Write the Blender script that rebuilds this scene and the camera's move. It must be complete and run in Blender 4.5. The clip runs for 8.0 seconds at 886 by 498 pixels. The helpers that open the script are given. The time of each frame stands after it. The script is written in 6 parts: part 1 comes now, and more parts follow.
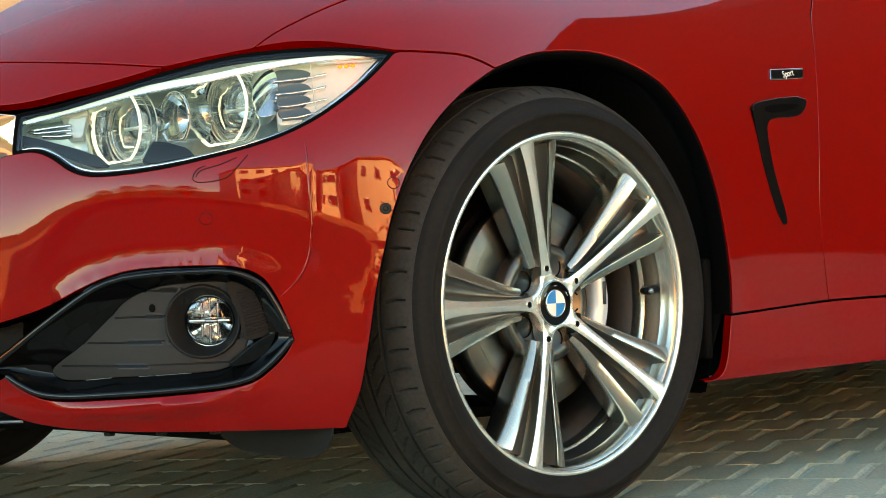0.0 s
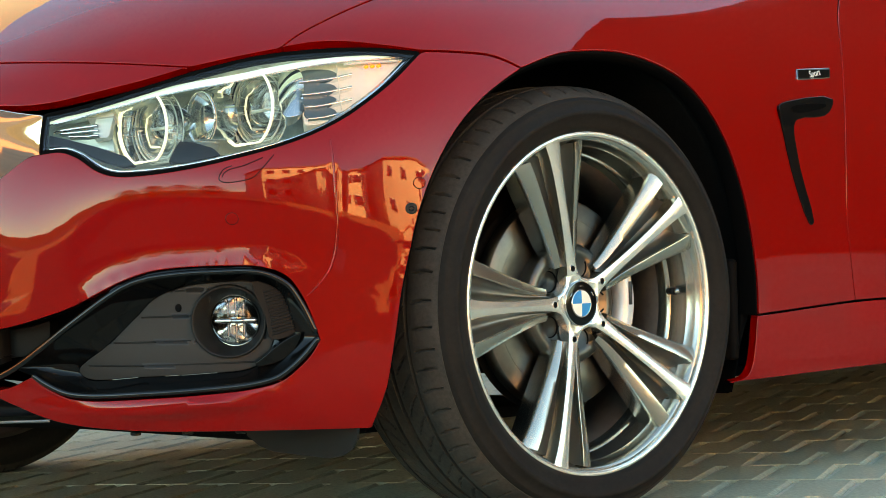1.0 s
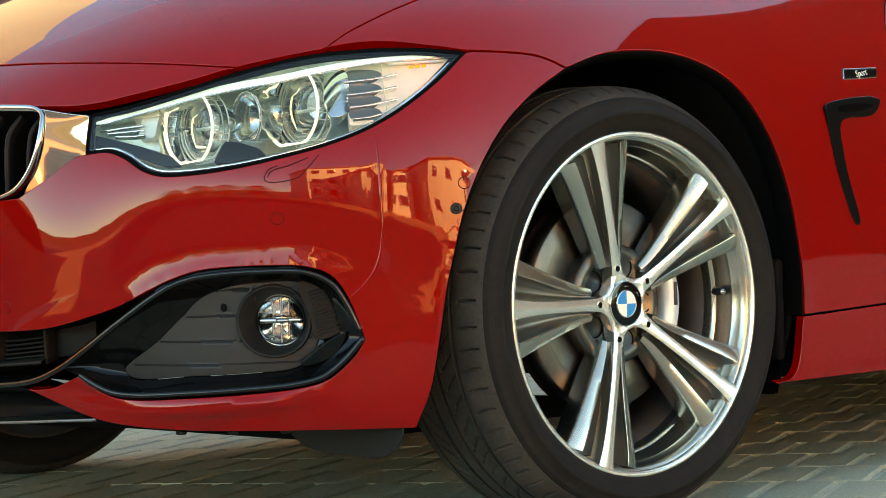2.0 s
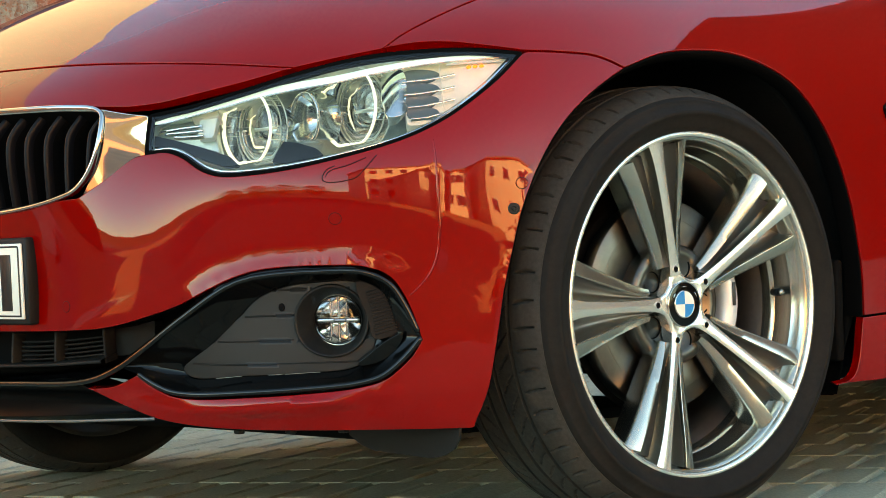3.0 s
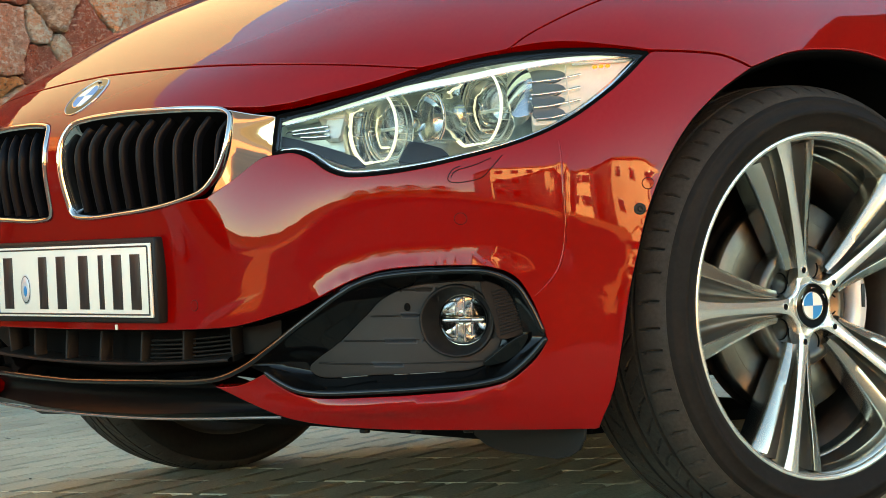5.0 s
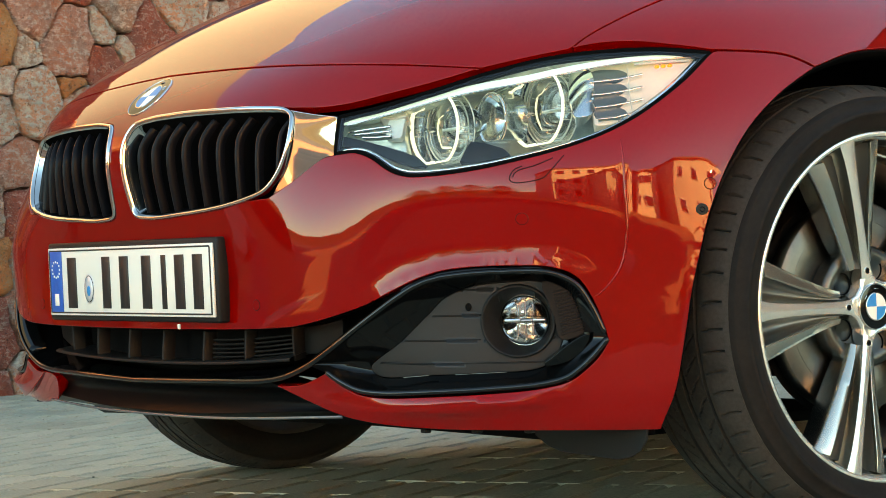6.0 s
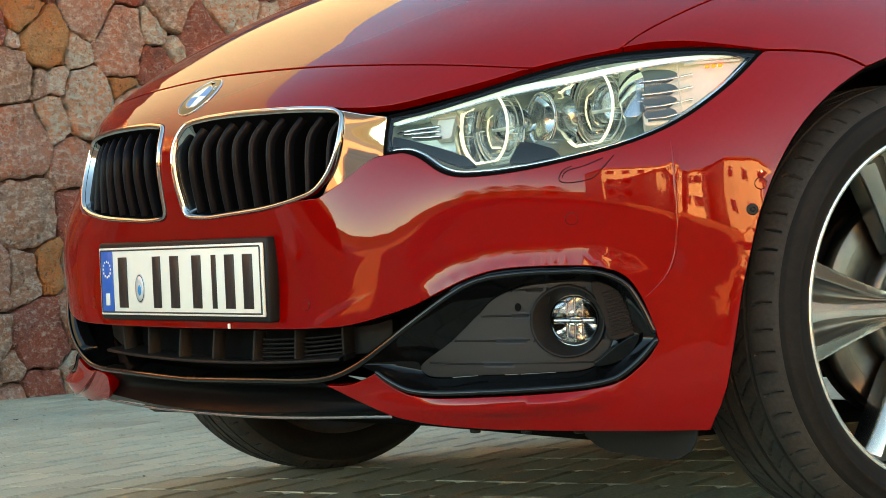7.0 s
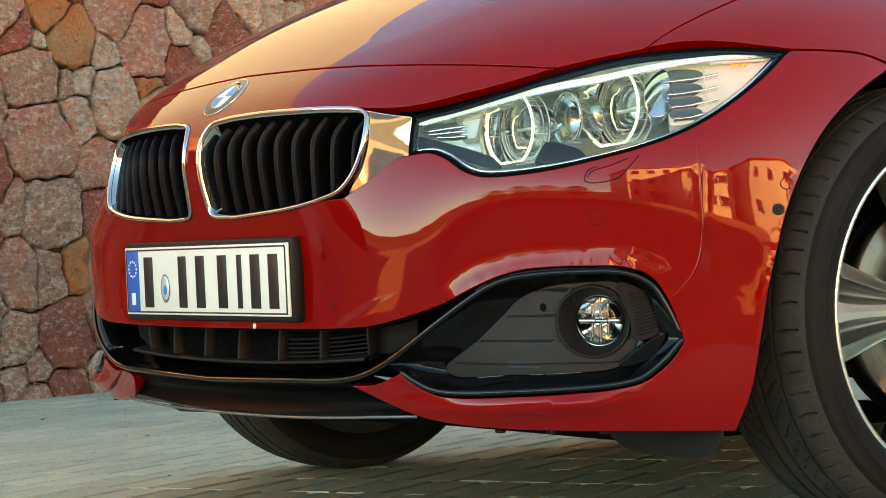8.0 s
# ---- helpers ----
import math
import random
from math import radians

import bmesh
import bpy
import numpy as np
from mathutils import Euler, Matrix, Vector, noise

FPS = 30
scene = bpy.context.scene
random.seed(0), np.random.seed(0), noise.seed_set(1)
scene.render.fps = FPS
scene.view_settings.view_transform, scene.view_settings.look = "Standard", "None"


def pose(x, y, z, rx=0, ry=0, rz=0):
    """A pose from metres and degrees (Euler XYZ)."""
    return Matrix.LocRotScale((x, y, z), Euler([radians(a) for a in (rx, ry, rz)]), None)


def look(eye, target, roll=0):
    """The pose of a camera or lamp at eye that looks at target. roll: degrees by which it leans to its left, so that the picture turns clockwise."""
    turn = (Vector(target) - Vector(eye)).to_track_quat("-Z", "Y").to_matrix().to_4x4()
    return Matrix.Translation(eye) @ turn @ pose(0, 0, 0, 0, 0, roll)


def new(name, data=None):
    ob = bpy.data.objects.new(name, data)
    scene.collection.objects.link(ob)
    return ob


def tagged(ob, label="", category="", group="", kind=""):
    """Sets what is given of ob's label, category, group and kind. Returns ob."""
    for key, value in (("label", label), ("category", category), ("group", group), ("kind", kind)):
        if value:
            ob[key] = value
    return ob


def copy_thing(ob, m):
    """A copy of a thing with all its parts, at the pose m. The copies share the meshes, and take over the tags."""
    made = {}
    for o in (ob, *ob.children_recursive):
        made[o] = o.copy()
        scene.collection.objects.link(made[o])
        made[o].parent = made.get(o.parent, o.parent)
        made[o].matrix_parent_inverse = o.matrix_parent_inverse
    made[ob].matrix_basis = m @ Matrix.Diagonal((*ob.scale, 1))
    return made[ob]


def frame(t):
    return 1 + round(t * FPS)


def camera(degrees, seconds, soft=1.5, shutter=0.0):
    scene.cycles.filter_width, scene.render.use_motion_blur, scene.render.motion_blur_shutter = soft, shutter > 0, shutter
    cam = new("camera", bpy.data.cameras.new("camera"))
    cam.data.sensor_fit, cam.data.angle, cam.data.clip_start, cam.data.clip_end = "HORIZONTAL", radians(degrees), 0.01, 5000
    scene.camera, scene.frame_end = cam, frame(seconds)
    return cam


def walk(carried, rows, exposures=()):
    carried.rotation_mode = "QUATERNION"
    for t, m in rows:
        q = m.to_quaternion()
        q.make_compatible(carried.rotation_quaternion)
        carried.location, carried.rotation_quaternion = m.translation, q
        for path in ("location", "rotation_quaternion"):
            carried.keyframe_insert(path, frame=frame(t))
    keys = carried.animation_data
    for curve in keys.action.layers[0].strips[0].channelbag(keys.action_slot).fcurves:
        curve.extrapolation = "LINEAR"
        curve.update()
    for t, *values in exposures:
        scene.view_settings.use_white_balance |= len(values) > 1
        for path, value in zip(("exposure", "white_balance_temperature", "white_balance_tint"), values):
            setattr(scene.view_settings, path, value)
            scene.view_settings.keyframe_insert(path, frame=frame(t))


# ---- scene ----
from mathutils.geometry import delaunay_2d_cdt

cam = camera(24.190, 8.0, soft=0.3)
EYE = (-2.3924, -2.8796, 0.4036)
# seconds, turn about x, y and z in degrees: a pan from a fixed stand
PAN = [
    (0.0, 90.152, 1.568, -46.749),
    (0.5, 90.159, 1.558, -46.492),
    (1.0, 90.172, 1.538, -46.034),
    (1.5, 90.187, 1.515, -45.483),
    (3.0, 90.248, 1.416, -43.197),
    (3.5, 90.269, 1.381, -42.388),
    (4.0, 90.292, 1.34, -41.457),
    (4.5, 90.312, 1.303, -40.631),
    (5.0, 90.333, 1.262, -39.723),
    (6.5, 90.388, 1.151, -37.283),
    (7.0, 90.401, 1.122, -36.652),
    (7.5, 90.409, 1.103, -36.237),
    (8.0, 90.415, 1.09, -35.954),
]
walk(cam, [(t, pose(*EYE, rx, ry, rz)) for t, rx, ry, rz in PAN], exposures=[(0.0, 4.34, 9400, -6), (8.0, 4.34, 9400, -6)])

# ---- light ----
world = bpy.data.worlds.new("sky")
scene.world = world
world.use_nodes = True
wn = world.node_tree.nodes
sky = wn.new("ShaderNodeTexSky")
sky.sky_type = "NISHITA"
sky.sun_disc = False
SUN_ELEVATION, SUN_AZIMUTH = 18.0, -12.0       # degrees; azimuth counted from +x towards +y
sky.sun_elevation = radians(SUN_ELEVATION)
sky.sun_rotation = radians(90 - SUN_AZIMUTH)
sky.air_density, sky.dust_density, sky.ozone_density = 0.7, 0.0, 1.6
world.node_tree.links.new(sky.outputs[0], wn["Background"].inputs[0])
wn["Background"].inputs[1].default_value = 0.05
sun_data = bpy.data.lights.new("sun", "SUN")
sun_data.energy, sun_data.angle, sun_data.color = 4.8, radians(0.6), (1.0, 0.62, 0.34)
sun = new("sun", sun_data)
sa, se = radians(SUN_AZIMUTH), radians(SUN_ELEVATION)
sun.matrix_world = look((math.cos(sa) * 30, math.sin(sa) * 30, math.tan(se) * 30), (0, 0, 0))

# ---- materials ----


def material(name, colour, rough=0.5, metal=0.0, grain=0.0, grain_size=200.0, patch=0.0, patch_size=6.0, bump=0.0, coat=0.0, random_tint=0.0, island=False, tint=None, spec=0.5, coat_ior=1.5):
    """Principled surface with variation at two scales, relief and a tint per piece."""
    m = bpy.data.materials.new(name)
    m.use_nodes = True
    nt = m.node_tree
    n, l = nt.nodes, nt.links
    b = n["Principled BSDF"]
    b.inputs["Roughness"].default_value = rough
    b.inputs["Metallic"].default_value = metal
    b.inputs["Coat Weight"].default_value = coat
    b.inputs["Coat Roughness"].default_value = 0.012
    b.inputs["Coat IOR"].default_value = coat_ior
    b.inputs["Specular IOR Level"].default_value = spec
    co = n.new("ShaderNodeTexCoord").outputs["Object"]
    rgb = n.new("ShaderNodeRGB")
    rgb.outputs[0].default_value = (*colour, 1)
    out = rgb.outputs[0]

    def scaled(fac, lo, hi, src):
        mr = n.new("ShaderNodeMapRange")
        mr.inputs["To Min"].default_value, mr.inputs["To Max"].default_value = lo, hi
        mr.inputs["From Min"].default_value, mr.inputs["From Max"].default_value = 0.25, 0.75
        l.new(fac, mr.inputs["Value"])
        mix = n.new("ShaderNodeMix")
        mix.data_type, mix.blend_type = "RGBA", "MULTIPLY"
        mix.inputs["Factor"].default_value = 1
        l.new(src, mix.inputs["A"])
        comb = n.new("ShaderNodeCombineColor")
        for k in range(3):
            l.new(mr.outputs[0], comb.inputs[k])
        l.new(comb.outputs[0], mix.inputs["B"])
        return mix.outputs["Result"]

    if tint:
        big = n.new("ShaderNodeTexNoise")
        big.inputs["Scale"].default_value, big.inputs["Detail"].default_value = patch_size * 1.7, 6
        l.new(co, big.inputs["Vector"])
        mr = n.new("ShaderNodeMapRange")
        mr.inputs["From Min"].default_value, mr.inputs["From Max"].default_value = 0.4, 0.62
        l.new(big.outputs[0], mr.inputs["Value"])
        mix = n.new("ShaderNodeMix")
        mix.data_type = "RGBA"
        l.new(mr.outputs[0], mix.inputs["Factor"])
        l.new(out, mix.inputs["A"])
        mix.inputs["B"].default_value = (*tint, 1)
        out = mix.outputs["Result"]
    fine = None
    if patch:
        t = n.new("ShaderNodeTexNoise")
        t.inputs["Scale"].default_value, t.inputs["Detail"].default_value = patch_size, 5
        l.new(co, t.inputs["Vector"])
        out = scaled(t.outputs[0], 1 - patch, 1 + patch, out)
    if grain or bump:
        fine = n.new("ShaderNodeTexNoise")
        fine.inputs["Scale"].default_value, fine.inputs["Detail"].default_value = grain_size, 8
        fine.inputs["Roughness"].default_value = 0.65
        l.new(co, fine.inputs["Vector"])
        if grain:
            out = scaled(fine.outputs[0], 1 - grain, 1 + grain, out)
    if random_tint:
        src = n.new("ShaderNodeNewGeometry").outputs["Random Per Island"] if island else n.new("ShaderNodeObjectInfo").outputs["Random"]
        hs = n.new("ShaderNodeHueSaturation")
        mr = n.new("ShaderNodeMapRange")
        mr.inputs["To Min"].default_value, mr.inputs["To Max"].default_value = 1 - random_tint, 1 + random_tint
        l.new(src, mr.inputs["Value"])
        l.new(mr.outputs[0], hs.inputs["Value"])
        l.new(out, hs.inputs["Color"])
        out = hs.outputs[0]
    l.new(out, b.inputs["Base Color"])
    if bump:
        bp = n.new("ShaderNodeBump")
        bp.inputs["Strength"].default_value, bp.inputs["Distance"].default_value = 1.0, bump
        l.new(fine.outputs[0], bp.inputs["Height"])
        l.new(bp.outputs[0], b.inputs["Normal"])
    return m


PAINT = material("red_paint", (0.212, 0.0004, 0.0006), 0.40, 0.0, 0.06, 1500, coat=1.0, spec=0.0, coat_ior=1.39)
# faint waviness of the clear coat
pn, pl = PAINT.node_tree.nodes, PAINT.node_tree.links
peel = pn.new("ShaderNodeTexNoise")
peel.inputs["Scale"].default_value, peel.inputs["Detail"].default_value = 75.0, 3.0
pl.new(pn.new("ShaderNodeTexCoord").outputs["Object"], peel.inputs["Vector"])
wavy = pn.new("ShaderNodeBump")
wavy.inputs["Strength"].default_value, wavy.inputs["Distance"].default_value = 1.0, 0.000022
pl.new(peel.outputs[0], wavy.inputs["Height"])
pl.new(wavy.outputs[0], pn["Principled BSDF"].inputs["Coat Normal"])
# darkened body red: the shade in the panel gaps is put into the colour
SEAM_RED = material("seam_shade_red", (0.030, 0.0012, 0.0012), 0.5, spec=0.1)
BLACK_GLOSS = material("black_gloss", (0.0028, 0.0028, 0.0028), 0.08, patch=0.1, spec=0.24)
BLACK_PLASTIC = material("black_plastic", (0.009, 0.0086, 0.008), 0.5, grain=0.15, grain_size=600, bump=0.0003, spec=0.2)
GREY_PLASTIC = material("grey_plastic", (0.0132, 0.0120, 0.0108), 0.55, grain=0.15, grain_size=700, bump=0.0003)
# near-black: the unlit inside behind the openings is put into the colour
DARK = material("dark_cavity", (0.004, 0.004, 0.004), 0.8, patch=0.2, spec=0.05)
CHROME = material("chrome", (0.52, 0.52, 0.51), 0.03, 1.0)
WING_CHROME = material("satin_chrome", (0.42, 0.40, 0.37), 0.03, 1.0)
RIDGE_GLOSS = material("piano_black", (0.004, 0.004, 0.004), 0.16, coat=0.35, patch=0.1, spec=0.25)
ALLOY = material("machined_alloy", (0.84, 0.80, 0.71), 0.24, 0.84, 0.05, 300)
# grey spoke sides, with the shade between the spokes put into the colour
ALLOY_SIDE = material("shaded_alloy_flank", (0.58, 0.54, 0.47), 0.22, 1.0, 0.08, 400)
ALLOY_GREY = material("painted_alloy", (0.46, 0.42, 0.355), 0.22, 0.95, 0.05, 400, coat=0.3)
# wheel paint darkened: shade deep in the channels and hub bowl is painted in
ALLOY_DARK = material("shaded_wheel_paint", (0.17, 0.158, 0.14), 0.34, 0.85, 0.05, 400, coat=0.2)
STEEL = material("brake_steel", (0.105, 0.095, 0.082), 0.32, 1.0, 0.15, 60)
RUBBER = material("tyre_rubber", (0.012, 0.0105, 0.009), 0.7, grain=0.25, grain_size=120, patch=0.2, patch_size=14, bump=0.0003, spec=0.12)
RUBBER_DUSTY = material("tread_rubber", (0.0377, 0.0333, 0.0283), 0.75, grain=0.3, grain_size=160, patch=0.25, patch_size=16, bump=0.0004, spec=0.15)
WHITE = material("white_enamel", (0.80, 0.77, 0.66), 0.35, patch=0.03)
INK = material("black_ink", (0.01, 0.01, 0.01), 0.4)
BLUE = material("blue_enamel", (0.01, 0.10, 0.42), 0.3)
SKY_BLUE = material("light_blue_enamel", (0.02, 0.22, 0.50), 0.35, spec=0.2)
SILVER = material("silver_paint", (0.62, 0.62, 0.61), 0.35, 0.3, 0.05, 500)
SEAL_BLACK = material("rubber_seal", (0.004, 0.004, 0.004), 0.7, spec=0.0)
LAMP_CHROME = material("reflector", (0.80, 0.80, 0.78), 0.10, 1.0)



def stone_material(name, colour, crust, dark, cover):
    """Rough natural stone: a base colour, paler crust in streaky patches and dark pits."""
    m = bpy.data.materials.new(name)
    m.use_nodes = True
    n, l = m.node_tree.nodes, m.node_tree.links
    b = n["Principled BSDF"]
    b.inputs["Roughness"].default_value = 0.85
    b.inputs["Specular IOR Level"].default_value = 0.3
    co = n.new("ShaderNodeTexCoord").outputs["Object"]

    def noise_fac(scale, lo, hi, detail=7, stretch=(1, 1, 1)):
        mp = n.new("ShaderNodeMapping")
        mp.inputs["Scale"].default_value = stretch
        l.new(co, mp.inputs["Vector"])
        t = n.new("ShaderNodeTexNoise")
        t.inputs["Scale"].default_value, t.inputs["Detail"].default_value, t.inputs["Roughness"].default_value = scale, detail, 0.68
        l.new(mp.outputs[0], t.inputs["Vector"])
        mr = n.new("ShaderNodeMapRange")
        mr.inputs["From Min"].default_value, mr.inputs["From Max"].default_value = lo, hi
        l.new(t.outputs[0], mr.inputs["Value"])
        return mr.outputs[0], t.outputs[0]

    def blend(a, c, fac):
        mix = n.new("ShaderNodeMix")
        mix.data_type = "RGBA"
        l.new(fac, mix.inputs["Factor"])
        l.new(a, mix.inputs["A"])
        mix.inputs["B"].default_value = (*c, 1)
        return mix.outputs["Result"]

    rgb = n.new("ShaderNodeRGB")
    rgb.outputs[0].default_value = (*colour, 1)
    warm = tuple(c * k for c, k in zip(colour, (1.25, 0.85, 0.65)))
    out = blend(rgb.outputs[0], warm, noise_fac(6, .42, .60)[0])
    fac, raw = noise_fac(36, .58 - cover, .71 - cover, stretch=(1, 1, 1.7))
    out = blend(out, crust, fac)
    out = blend(out, dark, noise_fac(62, .57, .66)[0])
    out = blend(out, tuple(c * .85 for c in crust), noise_fac(150, .565, .635)[0])
    out = blend(out, tuple(c * .7 for c in dark), noise_fac(210, .60, .67)[0])
    l.new(out, b.inputs["Base Color"])
    bp = n.new("ShaderNodeBump")
    bp.inputs["Strength"].default_value, bp.inputs["Distance"].default_value = 1.0, 0.06
    l.new(raw, bp.inputs["Height"])
    bp2 = n.new("ShaderNodeBump")
    bp2.inputs["Strength"].default_value, bp2.inputs["Distance"].default_value = 1.0, 0.012
    l.new(noise_fac(120, 0, 1)[1], bp2.inputs["Height"])
    l.new(bp.outputs[0], bp2.inputs["Normal"])
    l.new(bp2.outputs[0], b.inputs["Normal"])
    return m


def glass_material(name, tint=(1, 1, 1), rough=0.0):
    m = bpy.data.materials.new(name)
    m.use_nodes = True
    nt = m.node_tree
    n, l = nt.nodes, nt.links
    n.remove(n["Principled BSDF"])
    tr, gl, mx, fr = n.new("ShaderNodeBsdfTransparent"), n.new("ShaderNodeBsdfGlossy"), n.new("ShaderNodeMixShader"), n.new("ShaderNodeFresnel")
    tr.inputs[0].default_value = (*tint, 1)
    gl.inputs["Roughness"].default_value = rough
    fr.inputs[0].default_value = 1.5
    l.new(fr.outputs[0], mx.inputs[0])
    l.new(tr.outputs[0], mx.inputs[1])
    l.new(gl.outputs[0], mx.inputs[2])
    l.new(mx.outputs[0], n["Material Output"].inputs[0])
    return m


def glow_material(name, colour, strength):
    m = bpy.data.materials.new(name)
    m.use_nodes = True
    b = m.node_tree.nodes["Principled BSDF"]
    b.inputs["Base Color"].default_value = (*colour, 1)
    b.inputs["Emission Color"].default_value = (*colour, 1)
    b.inputs["Emission Strength"].default_value = strength
    return m


CLEAR = glass_material("clear_cover")
LENS = glass_material("lens_glass", (0.93, 0.96, 0.96))
RING_GLOW = glow_material("ring_light", (0.95, 0.96, 0.80), 0.052)
BROW_GLOW = glow_material("eyebrow_light", (0.72, 0.90, 0.80), 0.034)
AMBER_GLOW = glow_material("amber_light", (1.0, 0.10, 0.01), 0.25)

# ---- mesh helpers ----


def part(name, bm, mat, parent=None, label="", smooth=True):
    """One mesh object from a bmesh, under a thing or a part."""
    me = bpy.data.meshes.new(name)
    bm.to_mesh(me)
    bm.free()
    me.materials.append(mat)
    if smooth:
        for p in me.polygons:
            p.use_smooth = True
    ob = new(name, me)
    if parent:
        ob.parent = parent
    if label:
        ob["label"] = label
    return ob


def mesh_part(name, verts, faces, mat, parent=None, label="", normals=None, smooth=True):
    me = bpy.data.meshes.new(name)
    me.from_pydata([tuple(v) for v in verts], [], [tuple(f) for f in faces])
    me.materials.append(mat)
    if smooth:
        for p in me.polygons:
            p.use_smooth = True
    if normals is not None:
        me.normals_split_custom_set_from_vertices([tuple(v) for v in normals])
    ob = new(name, me)
    if parent:
        ob.parent = parent
    if label:
        ob["label"] = label
    return ob


def thing(name, label, category, group="", kind="", at=(0, 0, 0)):
    ob = new(name)
    ob.location = at
    ob.empty_display_size = 0.05
    return tagged(ob, label, category, group, kind)


def smooth_curve(points, n=10, closed=False):
    """Centripetal curve through the points, n steps between each two."""
    p = np.array(points, float)
    if closed:
        p = np.concatenate([p[-1:], p, p[:2]])
    else:
        p = np.concatenate([2 * p[:1] - p[1:2], p, 2 * p[-1:] - p[-2:-1]])
    out = []
    for i in range(1, len(p) - 2):
        t = np.linspace(0, 1, n, endpoint=False)[:, None]
        k = [max(np.linalg.norm(p[i + j] - p[i + j - 1]), 1e-9) ** 0.5 for j in range(3)]
        m1 = (p[i] - p[i - 1]) / k[0] - (p[i + 1] - p[i - 1]) / (k[0] + k[1]) + (p[i + 1] - p[i]) / k[1]
        m2 = (p[i + 1] - p[i]) / k[1] - (p[i + 2] - p[i]) / (k[1] + k[2]) + (p[i + 2] - p[i + 1]) / k[2]
        m1, m2 = m1 * k[1], m2 * k[1]
        out.append((2 * t**3 - 3 * t**2 + 1) * p[i] + (t**3 - 2 * t**2 + t) * m1 + (3 * t**2 - 2 * t**3) * p[i + 1] + (t**3 - t**2) * m2)
    if not closed:
        out.append(p[-2:-1])
    return np.concatenate(out)


def resample(p, step, closed=True):
    q = np.concatenate([p, p[:1]]) if closed else p
    d = np.linalg.norm(np.diff(q, axis=0), axis=1)
    keep = np.concatenate([[True], d > 1e-9])
    q = q[keep]
    s = np.concatenate([[0], np.cumsum(np.linalg.norm(np.diff(q, axis=0), axis=1))])
    n = max(int(round(s[-1] / step)), 3)
    t = np.linspace(0, s[-1], n + (0 if closed else 1), endpoint=not closed)
    return np.stack([np.interp(t, s, q[:, k]) for k in range(q.shape[1])], 1)


def area2(p):
    x, y = p[:, 0], p[:, 1]
    return 0.5 * np.sum(x * np.roll(y, -1) - np.roll(x, -1) * y)


def grow(p, d):
    """Shift a closed 2D outline outwards by d."""
    e = np.roll(p, -1, 0) - np.roll(p, 1, 0)
    n = np.stack([e[:, 1], -e[:, 0]], 1) * np.sign(area2(p))
    return p + d * n / np.maximum(np.linalg.norm(n, axis=1, keepdims=True), 1e-9)


def inside(q, p):
    """Which of the points q lie in the closed outline p."""
    r = np.zeros(len(q), bool)
    x, y = q[:, 0], q[:, 1]
    a, b = p, np.roll(p, -1, 0)
    for (x0, y0), (x1, y1) in zip(a, b):
        if y0 != y1:
            m = (y0 > y) != (y1 > y)
            r ^= m & (x < (x1 - x0) * (y - y0) / (y1 - y0) + x0)
    return r


def fill(outline, holes=(), step=0.012, edge=0.006):
    """Triangles that fill a 2D outline: points, faces, loops of rim indices."""
    loops = [resample(outline, edge)] + [resample(h, edge) for h in holes]
    rim = np.concatenate(loops)
    lo, hi = loops[0].min(0), loops[0].max(0)
    gx, gy = np.meshgrid(np.arange(lo[0] + step / 2, hi[0], step), np.arange(lo[1] + step / 2, hi[1], step))
    g = np.stack([gx.ravel(), gy.ravel()], 1)
    ok = inside(g, loops[0])
    for h in loops[1:]:
        ok &= ~inside(g, h)
    g = g[ok]
    far = np.ones(len(g), bool)
    for k in range(0, len(g), 2000):
        d = ((g[k:k + 2000, None] - rim[None]) ** 2).sum(2).min(1)
        far[k:k + 2000] = d > (0.55 * step) ** 2
    g = g[far]
    edges, ring, n0 = [], [], 0
    for lp in loops:
        idx = list(range(n0, n0 + len(lp)))
        ring.append(idx)
        edges += [(idx[i], idx[(i + 1) % len(idx)]) for i in range(len(idx))]
        n0 += len(lp)
    pts = np.concatenate([rim, g])
    v, _, f, *_ = delaunay_2d_cdt([Vector(p) for p in pts], edges, [], 0, 1e-7)
    v = np.array([tuple(q) for q in v])
    f = np.array([q for q in f if len(q) == 3])
    c = v[f].mean(1)
    ok = inside(c, loops[0])
    for h in loops[1:]:
        ok &= ~inside(c, h)
    return v, f[ok], ring, len(pts)


